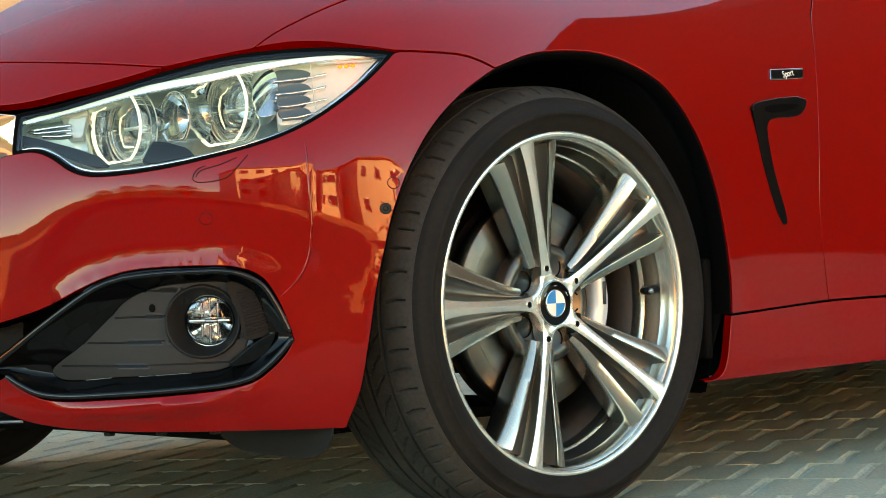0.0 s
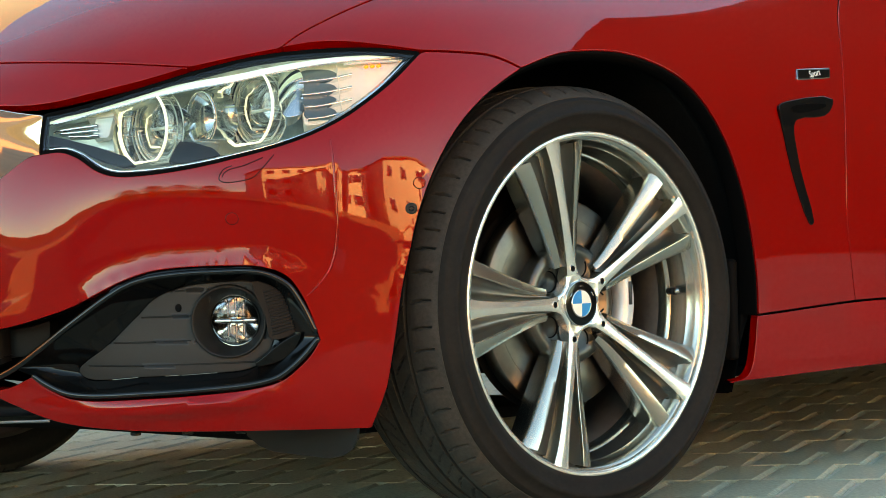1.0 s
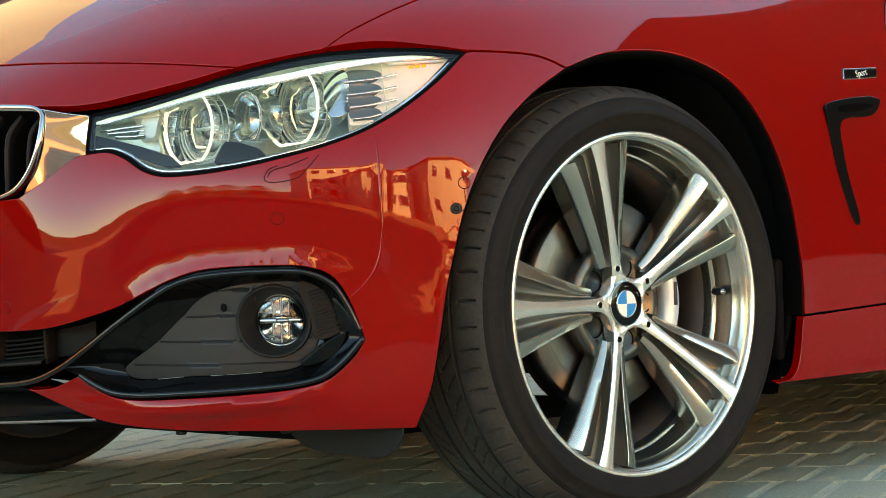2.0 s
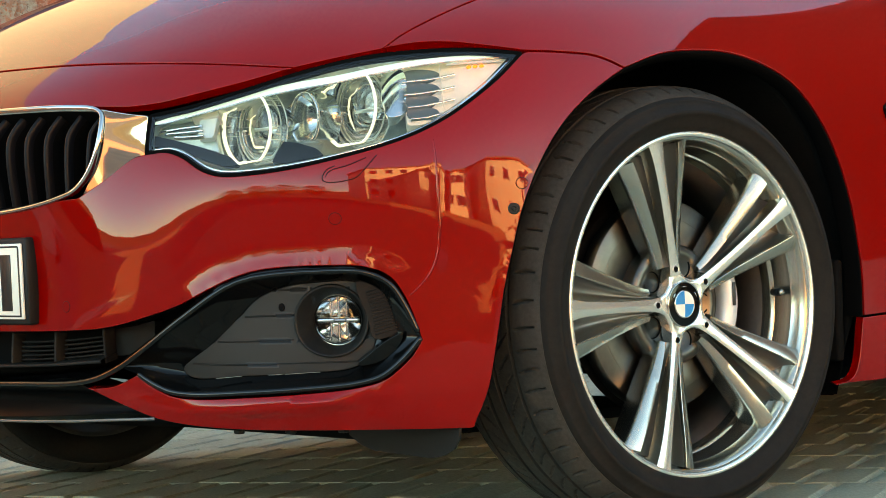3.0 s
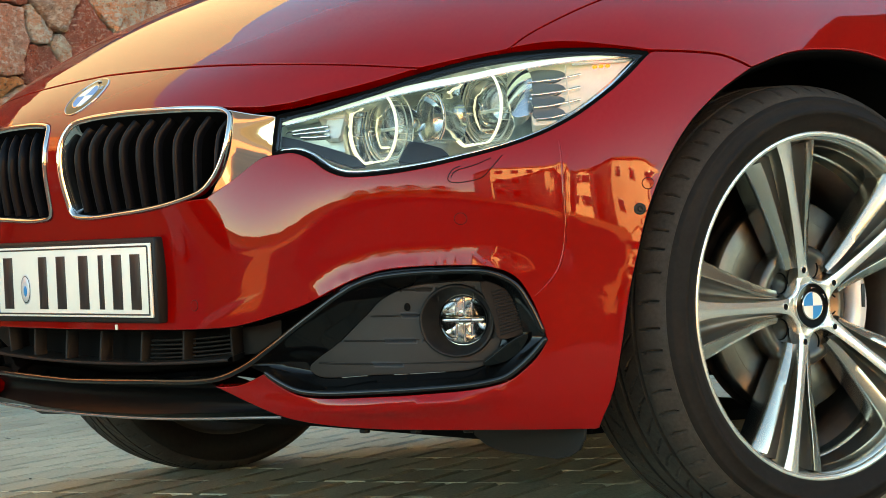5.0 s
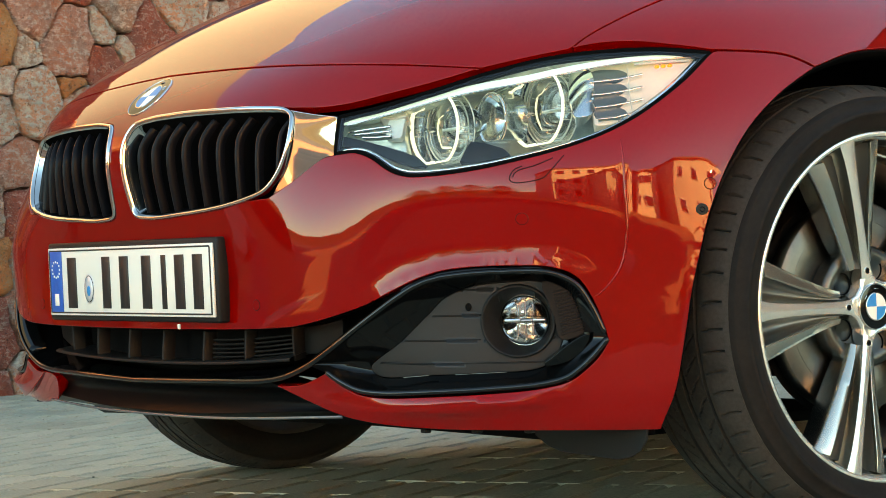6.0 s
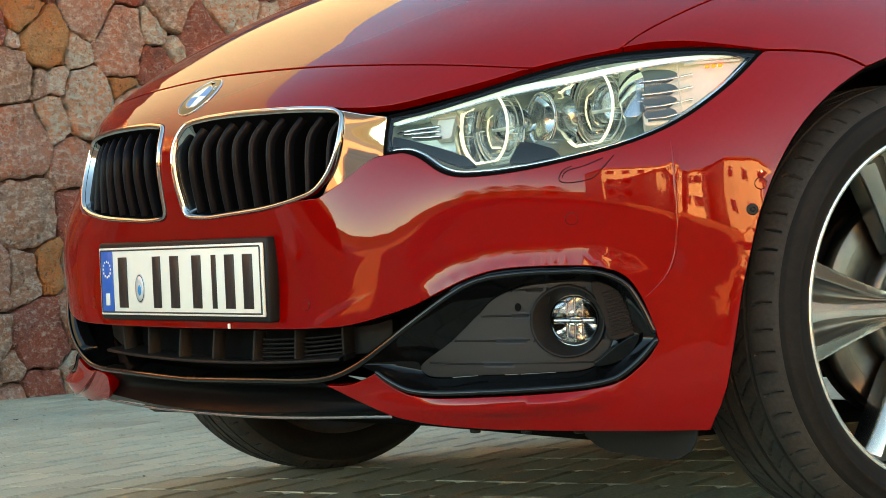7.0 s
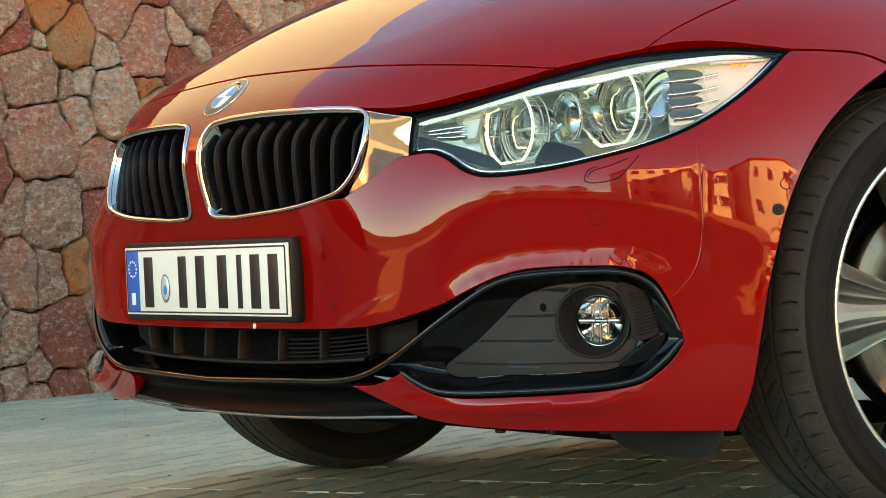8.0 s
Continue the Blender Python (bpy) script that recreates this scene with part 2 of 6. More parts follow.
# ---- the body surface: distance from a vertical axis over turn and height ----
AXIS_X = 0.9
SCALE = 1.6          # metres of skin to one radian, for flat outlines
STATIONS = [(-0.79, 0.0), (-0.772, 0.3), (-0.74, 0.45), (-0.672, 0.6), (-0.56, 0.735), (-0.4, 0.842), (-0.2, 0.89), (0.0, 0.905), (0.4, 0.905), (0.9, 0.9), (1.4, 0.895)]
HEIGHTS = [0.14, 0.22, 0.3, 0.38, 0.46, 0.54, 0.61, 0.66, 0.7, 0.76, 0.84, 0.92, 1.0]
INSETS = [
    [0.06, 0.03, 0.03, 0.034, 0.022, 0.002, 0.005, 0.04, 0.085, 0.17, 0.305, 0.52, 0.92],
    [0.06, 0.03, 0.02, 0.02, 0.012, 0.004, 0.012, 0.046, 0.09, 0.175, 0.315, 0.54, 0.92],
    [0.05, 0.03, 0.010, 0.004, 0.003, 0.010, 0.029, 0.061, 0.098, 0.18, 0.325, 0.56, 0.92],
    [0.05, 0.02, 0.01, 0.006, 0.001, 0.004, 0.036, 0.075, 0.11, 0.185, 0.335, 0.57, 0.92],
    [0.05, 0.018, 0.01, 0.007, 0.001, 0.003, 0.036, 0.077, 0.112, 0.185, 0.33, 0.57, 0.9],
    [0.04, 0.012, 0.004, 0.003, 0.0, 0.003, 0.02, 0.05, 0.08, 0.145, 0.29, 0.52, 0.82],
    [0.03, 0.01, 0.0, 0.0, 0.0, 0.0, 0.005, 0.02, 0.045, 0.1, 0.23, 0.44, 0.7],
    [0.03, 0.01, 0.0, 0.0, 0.0, 0.0, 0.0, 0.01, 0.03, 0.075, 0.18, 0.34, 0.56],
    [0.03, 0.01, 0.005, 0.0, 0.0, 0.0, 0.0, 0.006, 0.015, 0.04, 0.1, 0.18, 0.28],
    [0.03, 0.01, 0.005, 0.0, 0.0, 0.0, 0.004, 0.008, 0.013, 0.025, 0.06, 0.1, 0.15],
    [0.03, 0.01, 0.005, 0.0, 0.0, 0.0, 0.004, 0.008, 0.013, 0.025, 0.06, 0.1, 0.15],
]


def spline_matrix(k):
    k = np.asarray(k, float)
    n, h = len(k), np.diff(k)
    a, b = np.zeros((n, n)), np.zeros((n, n))
    a[0, 0] = a[-1, -1] = 1
    for i in range(1, n - 1):
        a[i, i - 1:i + 2] = h[i - 1], 2 * (h[i - 1] + h[i]), h[i]
        b[i, i - 1:i + 2] = 6 / h[i - 1], -6 / h[i - 1] - 6 / h[i], 6 / h[i]
    return np.linalg.solve(a, b)


st = np.array(STATIONS)
st_turn, st_far = np.arctan2(st[:, 1], AXIS_X - st[:, 0]), np.hypot(st[:, 1], AXIS_X - st[:, 0])
TURNS = np.concatenate([-st_turn[:0:-1], st_turn])
TABLE = st_far[:, None] - np.array(INSETS)
TABLE = np.concatenate([TABLE[:0:-1], TABLE])
# the offside front corner sits a little further back beside the grille and swells at the lip
OFFSIDE = np.array([-.030, -.014, 0, 0, 0, .021, .021, -.003, -.004, 0, 0, 0, 0])
for k, share in ((1, .15), (2, .6), (3, 1), (4, 1), (5, .5)):
    TABLE[len(STATIONS) - 1 - k] -= share * OFFSIDE
TURN_M, HEIGHT_M, HK = spline_matrix(TURNS), spline_matrix(HEIGHTS), np.array(HEIGHTS)


def cubic(k, q):
    i = np.clip(np.searchsorted(k, q) - 1, 0, len(k) - 2)
    h = k[i + 1] - k[i]
    a, b = (k[i + 1] - q) / h, (q - k[i]) / h
    return i, a, b, (a**3 - a) * h * h / 6, (b**3 - b) * h * h / 6


FLARE_LINE = [(19.6, .357), (20.2, .3665), (21.34, .3809), (22.44, .3905), (23.5, .3946), (26.07, .3962), (27.58, .3931), (28.57, .3795), (29.18, .3538), (29.66, .319), (29.93, .292)]
FLARE = np.stack([np.radians(np.interp(np.linspace(0, 10, 60), range(11), [q[0] for q in FLARE_LINE])) * SCALE, np.interp(np.linspace(0, 10, 60), range(11), [q[1] for q in FLARE_LINE])], 1)


HOOD_FOLD = smooth_curve([(radians(q[0]) * SCALE, q[1]) for q in ((9.05, .7116), (10.72, .7232), (12.58, .7467), (14.74, .7699), (16.46, .7922), (19.5, .83), (24, .885))], 14)
ARCH_WAY = [(32.92, .2199), (33.44, .2899), (33.84, .3597), (34.28, .4141), (34.77, .4688), (35.63, .5318), (36.78, .5879), (38.27, .6337), (40.11, .672), (42.39, .6965), (44.82, .7054), (47.51, .7047), (50.45, .6892), (53.07, .662), (55.32, .6186), (57.54, .5565), (59.2, .4837), (60.14, .41), (60.69, .3451), (60.85, .2922)]
ARCH_LINE = smooth_curve([(radians(q[0]) * SCALE, q[1]) for q in ARCH_WAY], 12)


def crease(a, z):
    """Fine relief of the skin, in metres outwards: flares over and under the fog lamp opening, and the bumper's corner edge."""
    out = np.zeros(len(z))
    u = np.abs(a) * SCALE
    m = (u > .30) & (u < .98) & (z > .15) & (z < .50)
    if m.any():
        q = np.stack([u[m], z[m]], 1)
        d = np.sqrt(((q[:, None] - FLARE[None]) ** 2).sum(2).min(1))
        side = np.interp(q[:, 0], FLARE[:30, 0], FLARE[:30, 1])
        above = q[:, 1] > side - .004
        out[m] += np.where(above, .0055, .0) * np.exp(-(d / .017) ** 1.4) * np.clip((q[:, 0] - .46) / .12, 0, 1)
        t = np.clip((q[:, 0] - .36) / .24, 0, 1)
        t = t * t * (3 - 2 * t) * np.clip((.82 - q[:, 0]) / .10, 0, 1)
        mid = np.interp(q[:, 0], np.radians([12.3, 14.4, 16.5, 19, 22, 25, 27.5, 28.8]) * SCALE, [.224, .213, .2035, .2015, .203, .208, .219, .232])
        out[m] += t * .0085 * np.exp(-((q[:, 1] - mid) / .013) ** 2)
    out -= 9 * np.clip(.19 - z, 0, .05) ** 2 * np.clip((.98 - u) / .05, 0, 1)
    m = (u > .2) & (u < .8) & (z > .70)
    if m.any():
        q = np.stack([u[m], z[m]], 1)
        d = np.sqrt(((q[:, None] - HOOD_FOLD[None]) ** 2).sum(2).min(1))
        out[m] += .0014 * np.exp(-(d / .026) ** 2) * np.clip((q[:, 1] - .705) / .03, 0, 1)
    m = (u > .88) & (u < 1.75) & (z < .76)
    if m.any():
        q = np.stack([u[m], z[m]], 1)
        d = np.concatenate([np.sqrt(((q[i:i + 3000, None] - ARCH_LINE[None]) ** 2).sum(2).min(1)) for i in range(0, len(q), 3000)])
        out[m] += .0035 * np.exp(-d / .032)
    k = np.clip((z - .38) / .05, 0, 1) * np.clip((.58 - z) / .04, 0, 1)
    out += .0022 * k * np.exp(-np.abs(u - .8605 - .006 * np.sin((z - .40) * 18)) / .007)
    return out


def reach(a, z):
    a, z = np.broadcast_arrays(np.asarray(a, float), np.asarray(z, float))
    i, p, q, c, d = cubic(TURNS, a)
    t2 = TURN_M @ TABLE
    rows = p[:, None] * TABLE[i] + q[:, None] * TABLE[i + 1] + c[:, None] * t2[i] + d[:, None] * t2[i + 1]
    i, p, q, c, d = cubic(HK, z)
    r2, n = rows @ HEIGHT_M.T, np.arange(len(z))
    return p * rows[n, i] + q * rows[n, i + 1] + c * r2[n, i] + d * r2[n, i + 1] + crease(a, z)


def skin(uv, depth=0.0):
    """Points of the body for flat points (u = SCALE * turn, height), pushed in by depth along the normal; and the normals."""
    uv = np.atleast_2d(np.asarray(uv, float))
    a, z = uv[:, 0] / SCALE, uv[:, 1]

    def at(a, z):
        r = reach(a, z)
        return np.stack([AXIS_X - r * np.cos(a), -r * np.sin(a), z], 1)

    e = 2e-3
    n = np.cross(at(a, z + e) - at(a, z - e), at(a + e, z) - at(a - e, z))
    n /= np.linalg.norm(n, axis=1, keepdims=True)
    p = at(a, z)
    out = np.stack([p[:, 0] - AXIS_X, p[:, 1], 0 * z], 1)
    n *= np.sign((n * out).sum(1) + 1e-12)[:, None]
    return p - np.asarray(depth).reshape(-1, 1) * n, n


def flat(points):
    """(degrees of turn, height) to flat metres."""
    p = np.array(points, float)
    return np.stack([np.radians(p[:, 0]) * SCALE, p[:, 1]], 1)


def run(points, n=8):
    return smooth_curve(flat(points), n)


def panel(name, outline, mat, parent, holes=(), depth=0.0, gap=0.0018, lip=0.014, step=0.014, label="", edge=0.006, bulge=None, lean=None):
    """A piece of skin: outline in flat metres, with its edges folded inwards."""
    out = grow(np.asarray(outline), -gap)
    v, f, rings, n_rim = fill(out, [grow(np.asarray(h), gap) for h in holes], step, edge)
    dep = depth if bulge is None else depth - bulge(v)
    p, nrm = skin(v, dep)
    if bulge is not None:
        e = 1e-3
        form = bulge if lean is None else lean
        p0 = skin(v, depth - form(v))[0]
        pu = skin(v + [e, 0], depth - form(v + [e, 0]))[0]
        pz = skin(v + [0, e], depth - form(v + [0, e]))[0]
        n2 = np.cross(pz - p0, pu - p0)
        n2 /= np.maximum(np.linalg.norm(n2, axis=1, keepdims=True), 1e-12)
        nrm = n2 * np.sign((n2 * nrm).sum(1))[:, None]
    tri = p[f]
    flip = (np.cross(tri[:, 1] - tri[:, 0], tri[:, 2] - tri[:, 0]) * nrm[f[:, 0]]).sum(1) < 0
    f[flip] = f[flip][:, ::-1]
    verts, norms, faces = [p], [nrm], [f]
    n0, quads = len(p), []
    for k, ring in enumerate(rings):
        r2 = v[ring]
        g2 = grow(r2, 1.0 if k == 0 else -1.0) - r2
        q, _ = skin(r2 + g2 * 1e-3, dep if np.isscalar(dep) else dep[ring])
        side = q - p[ring]
        side /= np.maximum(np.linalg.norm(side, axis=1, keepdims=True), 1e-9)
        m = len(ring)
        c = 0.0012
        rows = [(p[ring], nrm[ring]), (p[ring] + side * c * 0.7 - nrm[ring] * c * 0.3, side * 0.7 + nrm[ring] * 0.7), (p[ring] + side * c - nrm[ring] * c, side), (p[ring] + side * c - nrm[ring] * lip, side)]
        for rp, rn in rows:
            verts.append(rp)
            norms.append(rn)
        for j in range(3):
            for i in range(m):
                a, b = n0 + j * m + i, n0 + j * m + (i + 1) % m
                quads.append((a, b, b + m, a + m))
        n0 += 4 * m
    nv = np.concatenate(norms)
    nv /= np.linalg.norm(nv, axis=1, keepdims=True)
    vv = np.concatenate(verts)
    fs = [tuple(int(i) for i in t) for t in f]
    for q4 in quads:
        a, b, c4 = vv[q4[0]], vv[q4[1]], vv[q4[2]]
        ok = np.dot(np.cross(b - a, c4 - a), nv[q4[2]]) >= 0
        fs.append(q4 if ok else q4[::-1])
    return mesh_part(name, vv, fs, mat, parent, label, nv)


def mirror_pts(p):
    return np.asarray(p) * np.array([-1, 1])


def band(name, rows, mat, parent, closed=True, label="", normals=None, flip=False):
    """Quads between rows of equally many 3D points."""
    m = len(rows[0])
    v = np.concatenate(rows)
    f = []
    for j in range(len(rows) - 1):
        for i in range(m if closed else m - 1):
            a, b = j * m + i, j * m + (i + 1) % m
            q = (a, b, b + m, a + m)
            f.append(q[::-1] if flip else q)
    return mesh_part(name, v, f, mat, parent, label, normals)


def tube(name, path, radius, mat, parent, closed=False, label="", sides=8, flatten=1.0, up=None):
    """A round or flattened bar along 3D points."""
    p = np.asarray(path, float)
    t = (np.roll(p, -1, 0) - np.roll(p, 1, 0)) if closed else np.gradient(p, axis=0)
    t /= np.linalg.norm(t, axis=1, keepdims=True)
    ref = np.array(up if up is not None else (0, 0, 1.0))
    a = np.cross(t, ref)
    a /= np.maximum(np.linalg.norm(a, axis=1, keepdims=True), 1e-6)
    b = np.cross(a, t)
    rad = np.broadcast_to(np.asarray(radius, float), (len(p),))[:, None]
    rows = [p + rad * (math.cos(w) * a + math.sin(w) * b * flatten) for w in np.linspace(0, 2 * math.pi, sides, endpoint=False)]
    v = np.stack(rows, 1).reshape(-1, 3)
    f, n = [], len(p)
    for i in range(n if closed else n - 1):
        for j in range(sides):
            i2, j2 = (i + 1) % n, (j + 1) % sides
            f.append((i * sides + j, i * sides + j2, i2 * sides + j2, i2 * sides + j))
    if not closed:
        f.append(tuple(range(sides - 1, -1, -1)))
        f.append(tuple((n - 1) * sides + j for j in range(sides)))
    return mesh_part(name, v, f, mat, parent, label)


def lathe(name, profile, mat, parent, segments=96, label="", axis="y", closed=False):
    """Turn a profile of (radius, offset) about the y axis."""
    pr = np.array(profile, float)
    w = np.linspace(0, 2 * math.pi, segments, endpoint=False)
    v = np.stack([pr[:, None, 0] * np.cos(w), np.broadcast_to(pr[:, None, 1], (len(pr), segments)), pr[:, None, 0] * np.sin(w)], 2).reshape(-1, 3)
    f = []
    n = len(pr)
    for j in range(n if closed else n - 1):
        for i in range(segments):
            i2, j2 = (i + 1) % segments, (j + 1) % n
            f.append((j * segments + i, j2 * segments + i, j2 * segments + i2, j * segments + i2))
    return mesh_part(name, v, f, mat, parent, label)


def block(name, size, at, mat, parent, bevel=0.002, label="", turn=None):
    """A box with rounded edges."""
    bm = bmesh.new()
    bmesh.ops.create_cube(bm, size=1, matrix=Matrix.Diagonal((*size, 1)))
    if bevel:
        bmesh.ops.bevel(bm, geom=bm.edges[:], offset=bevel, segments=2, affect="EDGES", profile=0.5)
    bmesh.ops.transform(bm, matrix=Matrix.Translation(at) @ (turn or Matrix()), verts=bm.verts)
    return part(name, bm, mat, parent, label)

# ---- outlines of the body, (degrees of turn, height) on the camera's side ----
LAMP_TOP = [(16.59, .6155), (18.56, .6258), (21.13, .648), (23.62, .6717), (26.19, .69), (28.96, .6982), (31.82, .6992), (34.54, .6932)]
LAMP_BOTTOM = [(34.55, .6925), (33.33, .6499), (31.87, .6115), (31.01, .5936), (29.78, .5746), (28.28, .5584), (26.27, .5427), (24.24, .5304), (22.14, .5237), (20.9, .5241), (20.02, .5321), (18.92, .5516), (17.97, .5608), (16.81, .559)]
NOSE_EDGE = [(13.68, .6311), (15.46, .6289), (16.98, .6323), (18.37, .6402), (21.0, .6582), (23.12, .677)]
HOOD_EDGE = [(23.12, .677), (25.07, .6896), (27.25, .7018)]
FENDER_LAMP = [(27.25, .7018), (28.85, .7088), (30.59, .7088), (32.65, .7022), (34.53, .6949)]
SHUT = [(0, .7118), (4.13, .7089), (9.44, .7042), (13.85, .6975), (19.08, .6874), (23.12, .677)]
KIDNEY = [(.68, .5954), (.85, .6155), (1.2, .63), (2.44, .6372), (5.07, .64), (8.45, .6393), (11.83, .6362), (13.33, .6309), (13.88, .6207), (14.08, .5905), (13.9, .5581), (13.39, .5302), (12.6, .5107), (11.35, .4998), (9.11, .4895), (5.66, .4825), (2.6, .4797), (1.1, .4869), (.8, .5192), (.68, .5592)]
WING_LOW = [(16.81, .559), (16.13, .5551), (14.49, .5265), (12.78, .5024)]
BUMPER_LOW = [(0, .308), (7.54, .3092), (12.11, .3115), (14.51, .3161), (16.7, .3292), (18.68, .3465), (20.2, .3665), (21.34, .3809), (22.44, .3905), (23.5, .3946), (26.07, .3962), (27.58, .3931), (28.57, .3795), (29.18, .3538), (29.66, .319), (29.93, .292)]
FOG_LOW = [(29.93, .292), (29.48, .2715), (28.81, .2525), (28.14, .2388), (26.82, .2291), (24.45, .2226), (21.7, .2185), (18.68, .2166), (17.41, .2223), (16.19, .2403), (15.85, .25)]
LIP_TIP = [(15.85, .25), (14.11, .2325), (12.33, .2287)]
LIP = [(12.33, .2287), (14.42, .2062), (16.43, .1865), (18.36, .1766), (21.32, .17), (24.07, .1681), (29.33, .1661), (32.0, .165)]
ARCH_FRONT = [(32.0, .165), (32.92, .2199), (33.44, .2899), (33.84, .3597), (34.28, .4141), (34.77, .4688), (35.63, .5318), (36.78, .5879), (38.27, .6337), (40.11, .672)]
ARCH_REAR = [(40.11, .672), (42.39, .6965), (44.82, .7054), (47.51, .7047), (50.45, .6892), (53.07, .662), (55.32, .6186), (57.54, .5565), (59.2, .4837), (60.14, .41), (60.69, .3451), (60.85, .2922)]
SEAM = [(40.11, .672), (39.22, .6828), (38.25, .6906), (36.38, .6942), (34.53, .6949)]
HOOD_SEAM = [(27.25, .7018), (27.92, .722), (29.11, .7458), (30.37, .7668), (31.17, .7782), (34.0, .815), (39.0, .87), (45.0, .925), (52.0, .975)]
SILL_TOP = [(60.85, .2922), (77.6, .3045), (89.13, .3065), (117, .31)]
DOOR_SEAM = [(86.5, .93), (81.03, .842), (78.75, .7968), (77.27, .7332), (76.46, .6326), (76.03, .5337), (76.05, .4354), (76.7, .3663), (77.69, .3047)]
TRIM_LINE = [(0, .228), (7.08, .2328), (11.61, .2365), (13.28, .2443), (14.95, .2618), (16.56, .2868), (18.67, .3268), (20.49, .3617), (21.62, .3785), (22.97, .3856), (24.8, .3893), (26.32, .39), (27.57, .3854), (28.57, .3695), (29.18, .3423), (29.77, .3036)]
FOG_PANEL = [(17.75, 0.2475), (19.5723, 0.2863), (21.2375, 0.3279), (22.1141, 0.3511), (23.5245, 0.3675), (25.1534, 0.3729), (26.884, 0.373), (27.5396, 0.3643), (28.0028, 0.3258), (27.9153, 0.2948), (27.4266, 0.2639), (26.5833, 0.2496), (24.3941, 0.2441), (21.4592, 0.2399), (18.1297, 0.2355)]
GILL = [(64.45, .6252), (64.34, .6346), (65.96, .6444), (73.81, .6528), (73.47, .6407), (72.04, .6252), (67.14, .6155), (66.68, .6028), (67.59, .5318), (69.67, .4439), (69.0, .4402), (66.2, .5313), (64.9, .6015)]

car = thing("car", "glossy metallic red two-door coupe parked on block paving", "car")


def join(*runs):
    return np.concatenate([r if k == len(runs) - 1 else r[:-1] for k, r in enumerate(runs)])


def both(half):
    """A whole outline from the half on the camera's side, whose ends lie on the middle."""
    return np.concatenate([half, mirror_pts(half[::-1])])


kid_loop = smooth_curve(flat(KIDNEY), 8, closed=True)
# way along the kidney opening from the wing's lower end, under the kidney, up inside and over to its outer top
KID_WAY = [(12.78, .5024), (11.35, .4998), (9.11, .4895), (5.66, .4825), (2.6, .4797), (1.1, .4869), (.8, .5192), (.68, .5592), (.68, .5954), (.85, .6155), (1.2, .63), (2.44, .6372), (5.07, .64), (8.45, .6393), (11.83, .6362), (13.68, .6311)]
bumper_half = join(run(BUMPER_LOW), run(FOG_LOW), run(LIP_TIP), run(LIP), run(ARCH_FRONT), run(SEAM), run(LAMP_BOTTOM), run(WING_LOW), run(KID_WAY), run(NOSE_EDGE), run(SHUT[::-1]))
# soft ridge in the lip under the lower corner openings
RIDGE = flat([(15.0, .228), (16.2, .2205), (17.4, .2075), (18.7, .2025), (21.7, .2040), (24.45, .2080), (26.8, .2135), (28.2, .2215), (29.3, .2400)])


def lip_ridge(v):
    u = np.abs(v[:, 0])
    z0 = np.interp(u, RIDGE[:, 0], RIDGE[:, 1])
    fade = np.clip((u - RIDGE[2, 0] - .02) / .14, 0, 1) * np.clip((RIDGE[-1, 0] - u) / .13, 0, 1)
    return .0068 * fade * np.exp(-((v[:, 1] - z0) / .0100) ** 2)


panel("bumper", both(bumper_half), PAINT, car, gap=.0022, bulge=lip_ridge, step=.0105)
hood_half = join(run(SHUT), run(HOOD_EDGE), run(HOOD_SEAM), run([(52, .975), (30, .99), (0, .995)]))
panel("hood", both(hood_half), PAINT, car, step=0.012)
fender_out = join(run(SEAM), run(FENDER_LAMP[::-1]), run(HOOD_SEAM), run([(52, .975), (70, .965), (86.5, .93)]), run(DOOR_SEAM), run(SILL_TOP[:2][::-1]), run(ARCH_REAR[::-1]))
fender_out = fender_out[:-1]
for side in (1, -1):
    w = np.array([side, 1])
    panel("fender", fender_out * w, PAINT, car, step=0.018, gap=.0028)
    door = join(run(DOOR_SEAM[::-1]), run([(86.5, .93), (105, .92), (117, .92)]), run([(117, .92), (117, .31)]), run([(117, .31), (89.13, .3065), (77.69, .3047)]))[:-1]
    panel("door", door * w, PAINT, car, step=0.03, gap=.0028)
    sill = join(run([(60.75, .2908), (59.9, .2), (57.2, .185)]), run([(57.2, .185), (70.8, .1866), (89.9, .189), (117, .192)]), run([(117, .192), (117, .308)]), run([(117, .308), (89.13, .3048), (77.6, .3028), (60.75, .2908)]))[:-1]
    panel("sill", sill * w, PAINT, car, step=0.03)

# ---- grilles, lamps and trim of the nose ----


def flip_u(p, side):
    return np.asarray(p) * np.array([side, 1])


def ring_band(name, loop, profile, mat, parent, label=""):
    """A frame along a closed flat loop: profile of (inset, depth)."""
    rows = [skin(grow(loop, -i), d)[0] for i, d in profile]
    ob = band(name, rows, mat, parent, True, label)
    bm = bmesh.new()
    bm.from_mesh(ob.data)
    bmesh.ops.recalc_face_normals(bm, faces=bm.faces)
    bm.to_mesh(ob.data)
    bm.free()
    return ob


SPLITTER_BLACK = material("splitter_black", (0.0025, 0.0025, 0.0025), 0.30, patch=0.1, spec=0.035)
MESH_DARK = material("radiator_mesh", (0.02, 0.02, 0.02), 0.5, 0.5)
# bluish black for slat fronts: the sky's sheen is put into the colour
SLAT_EDGE = material("slat_sheen", (0.004, 0.0046, 0.0062), 0.36, patch=0.1, spec=0.13)


def wing_form(v):
    d = .625 - v[:, 1]
    out = np.clip((np.abs(v[:, 0]) / SCALE - radians(14.2)) / radians(2.2), 0, 1)
    return .008 - (.17 + .06 * out) * d - .0165 * (1 - np.exp(-d / .024))


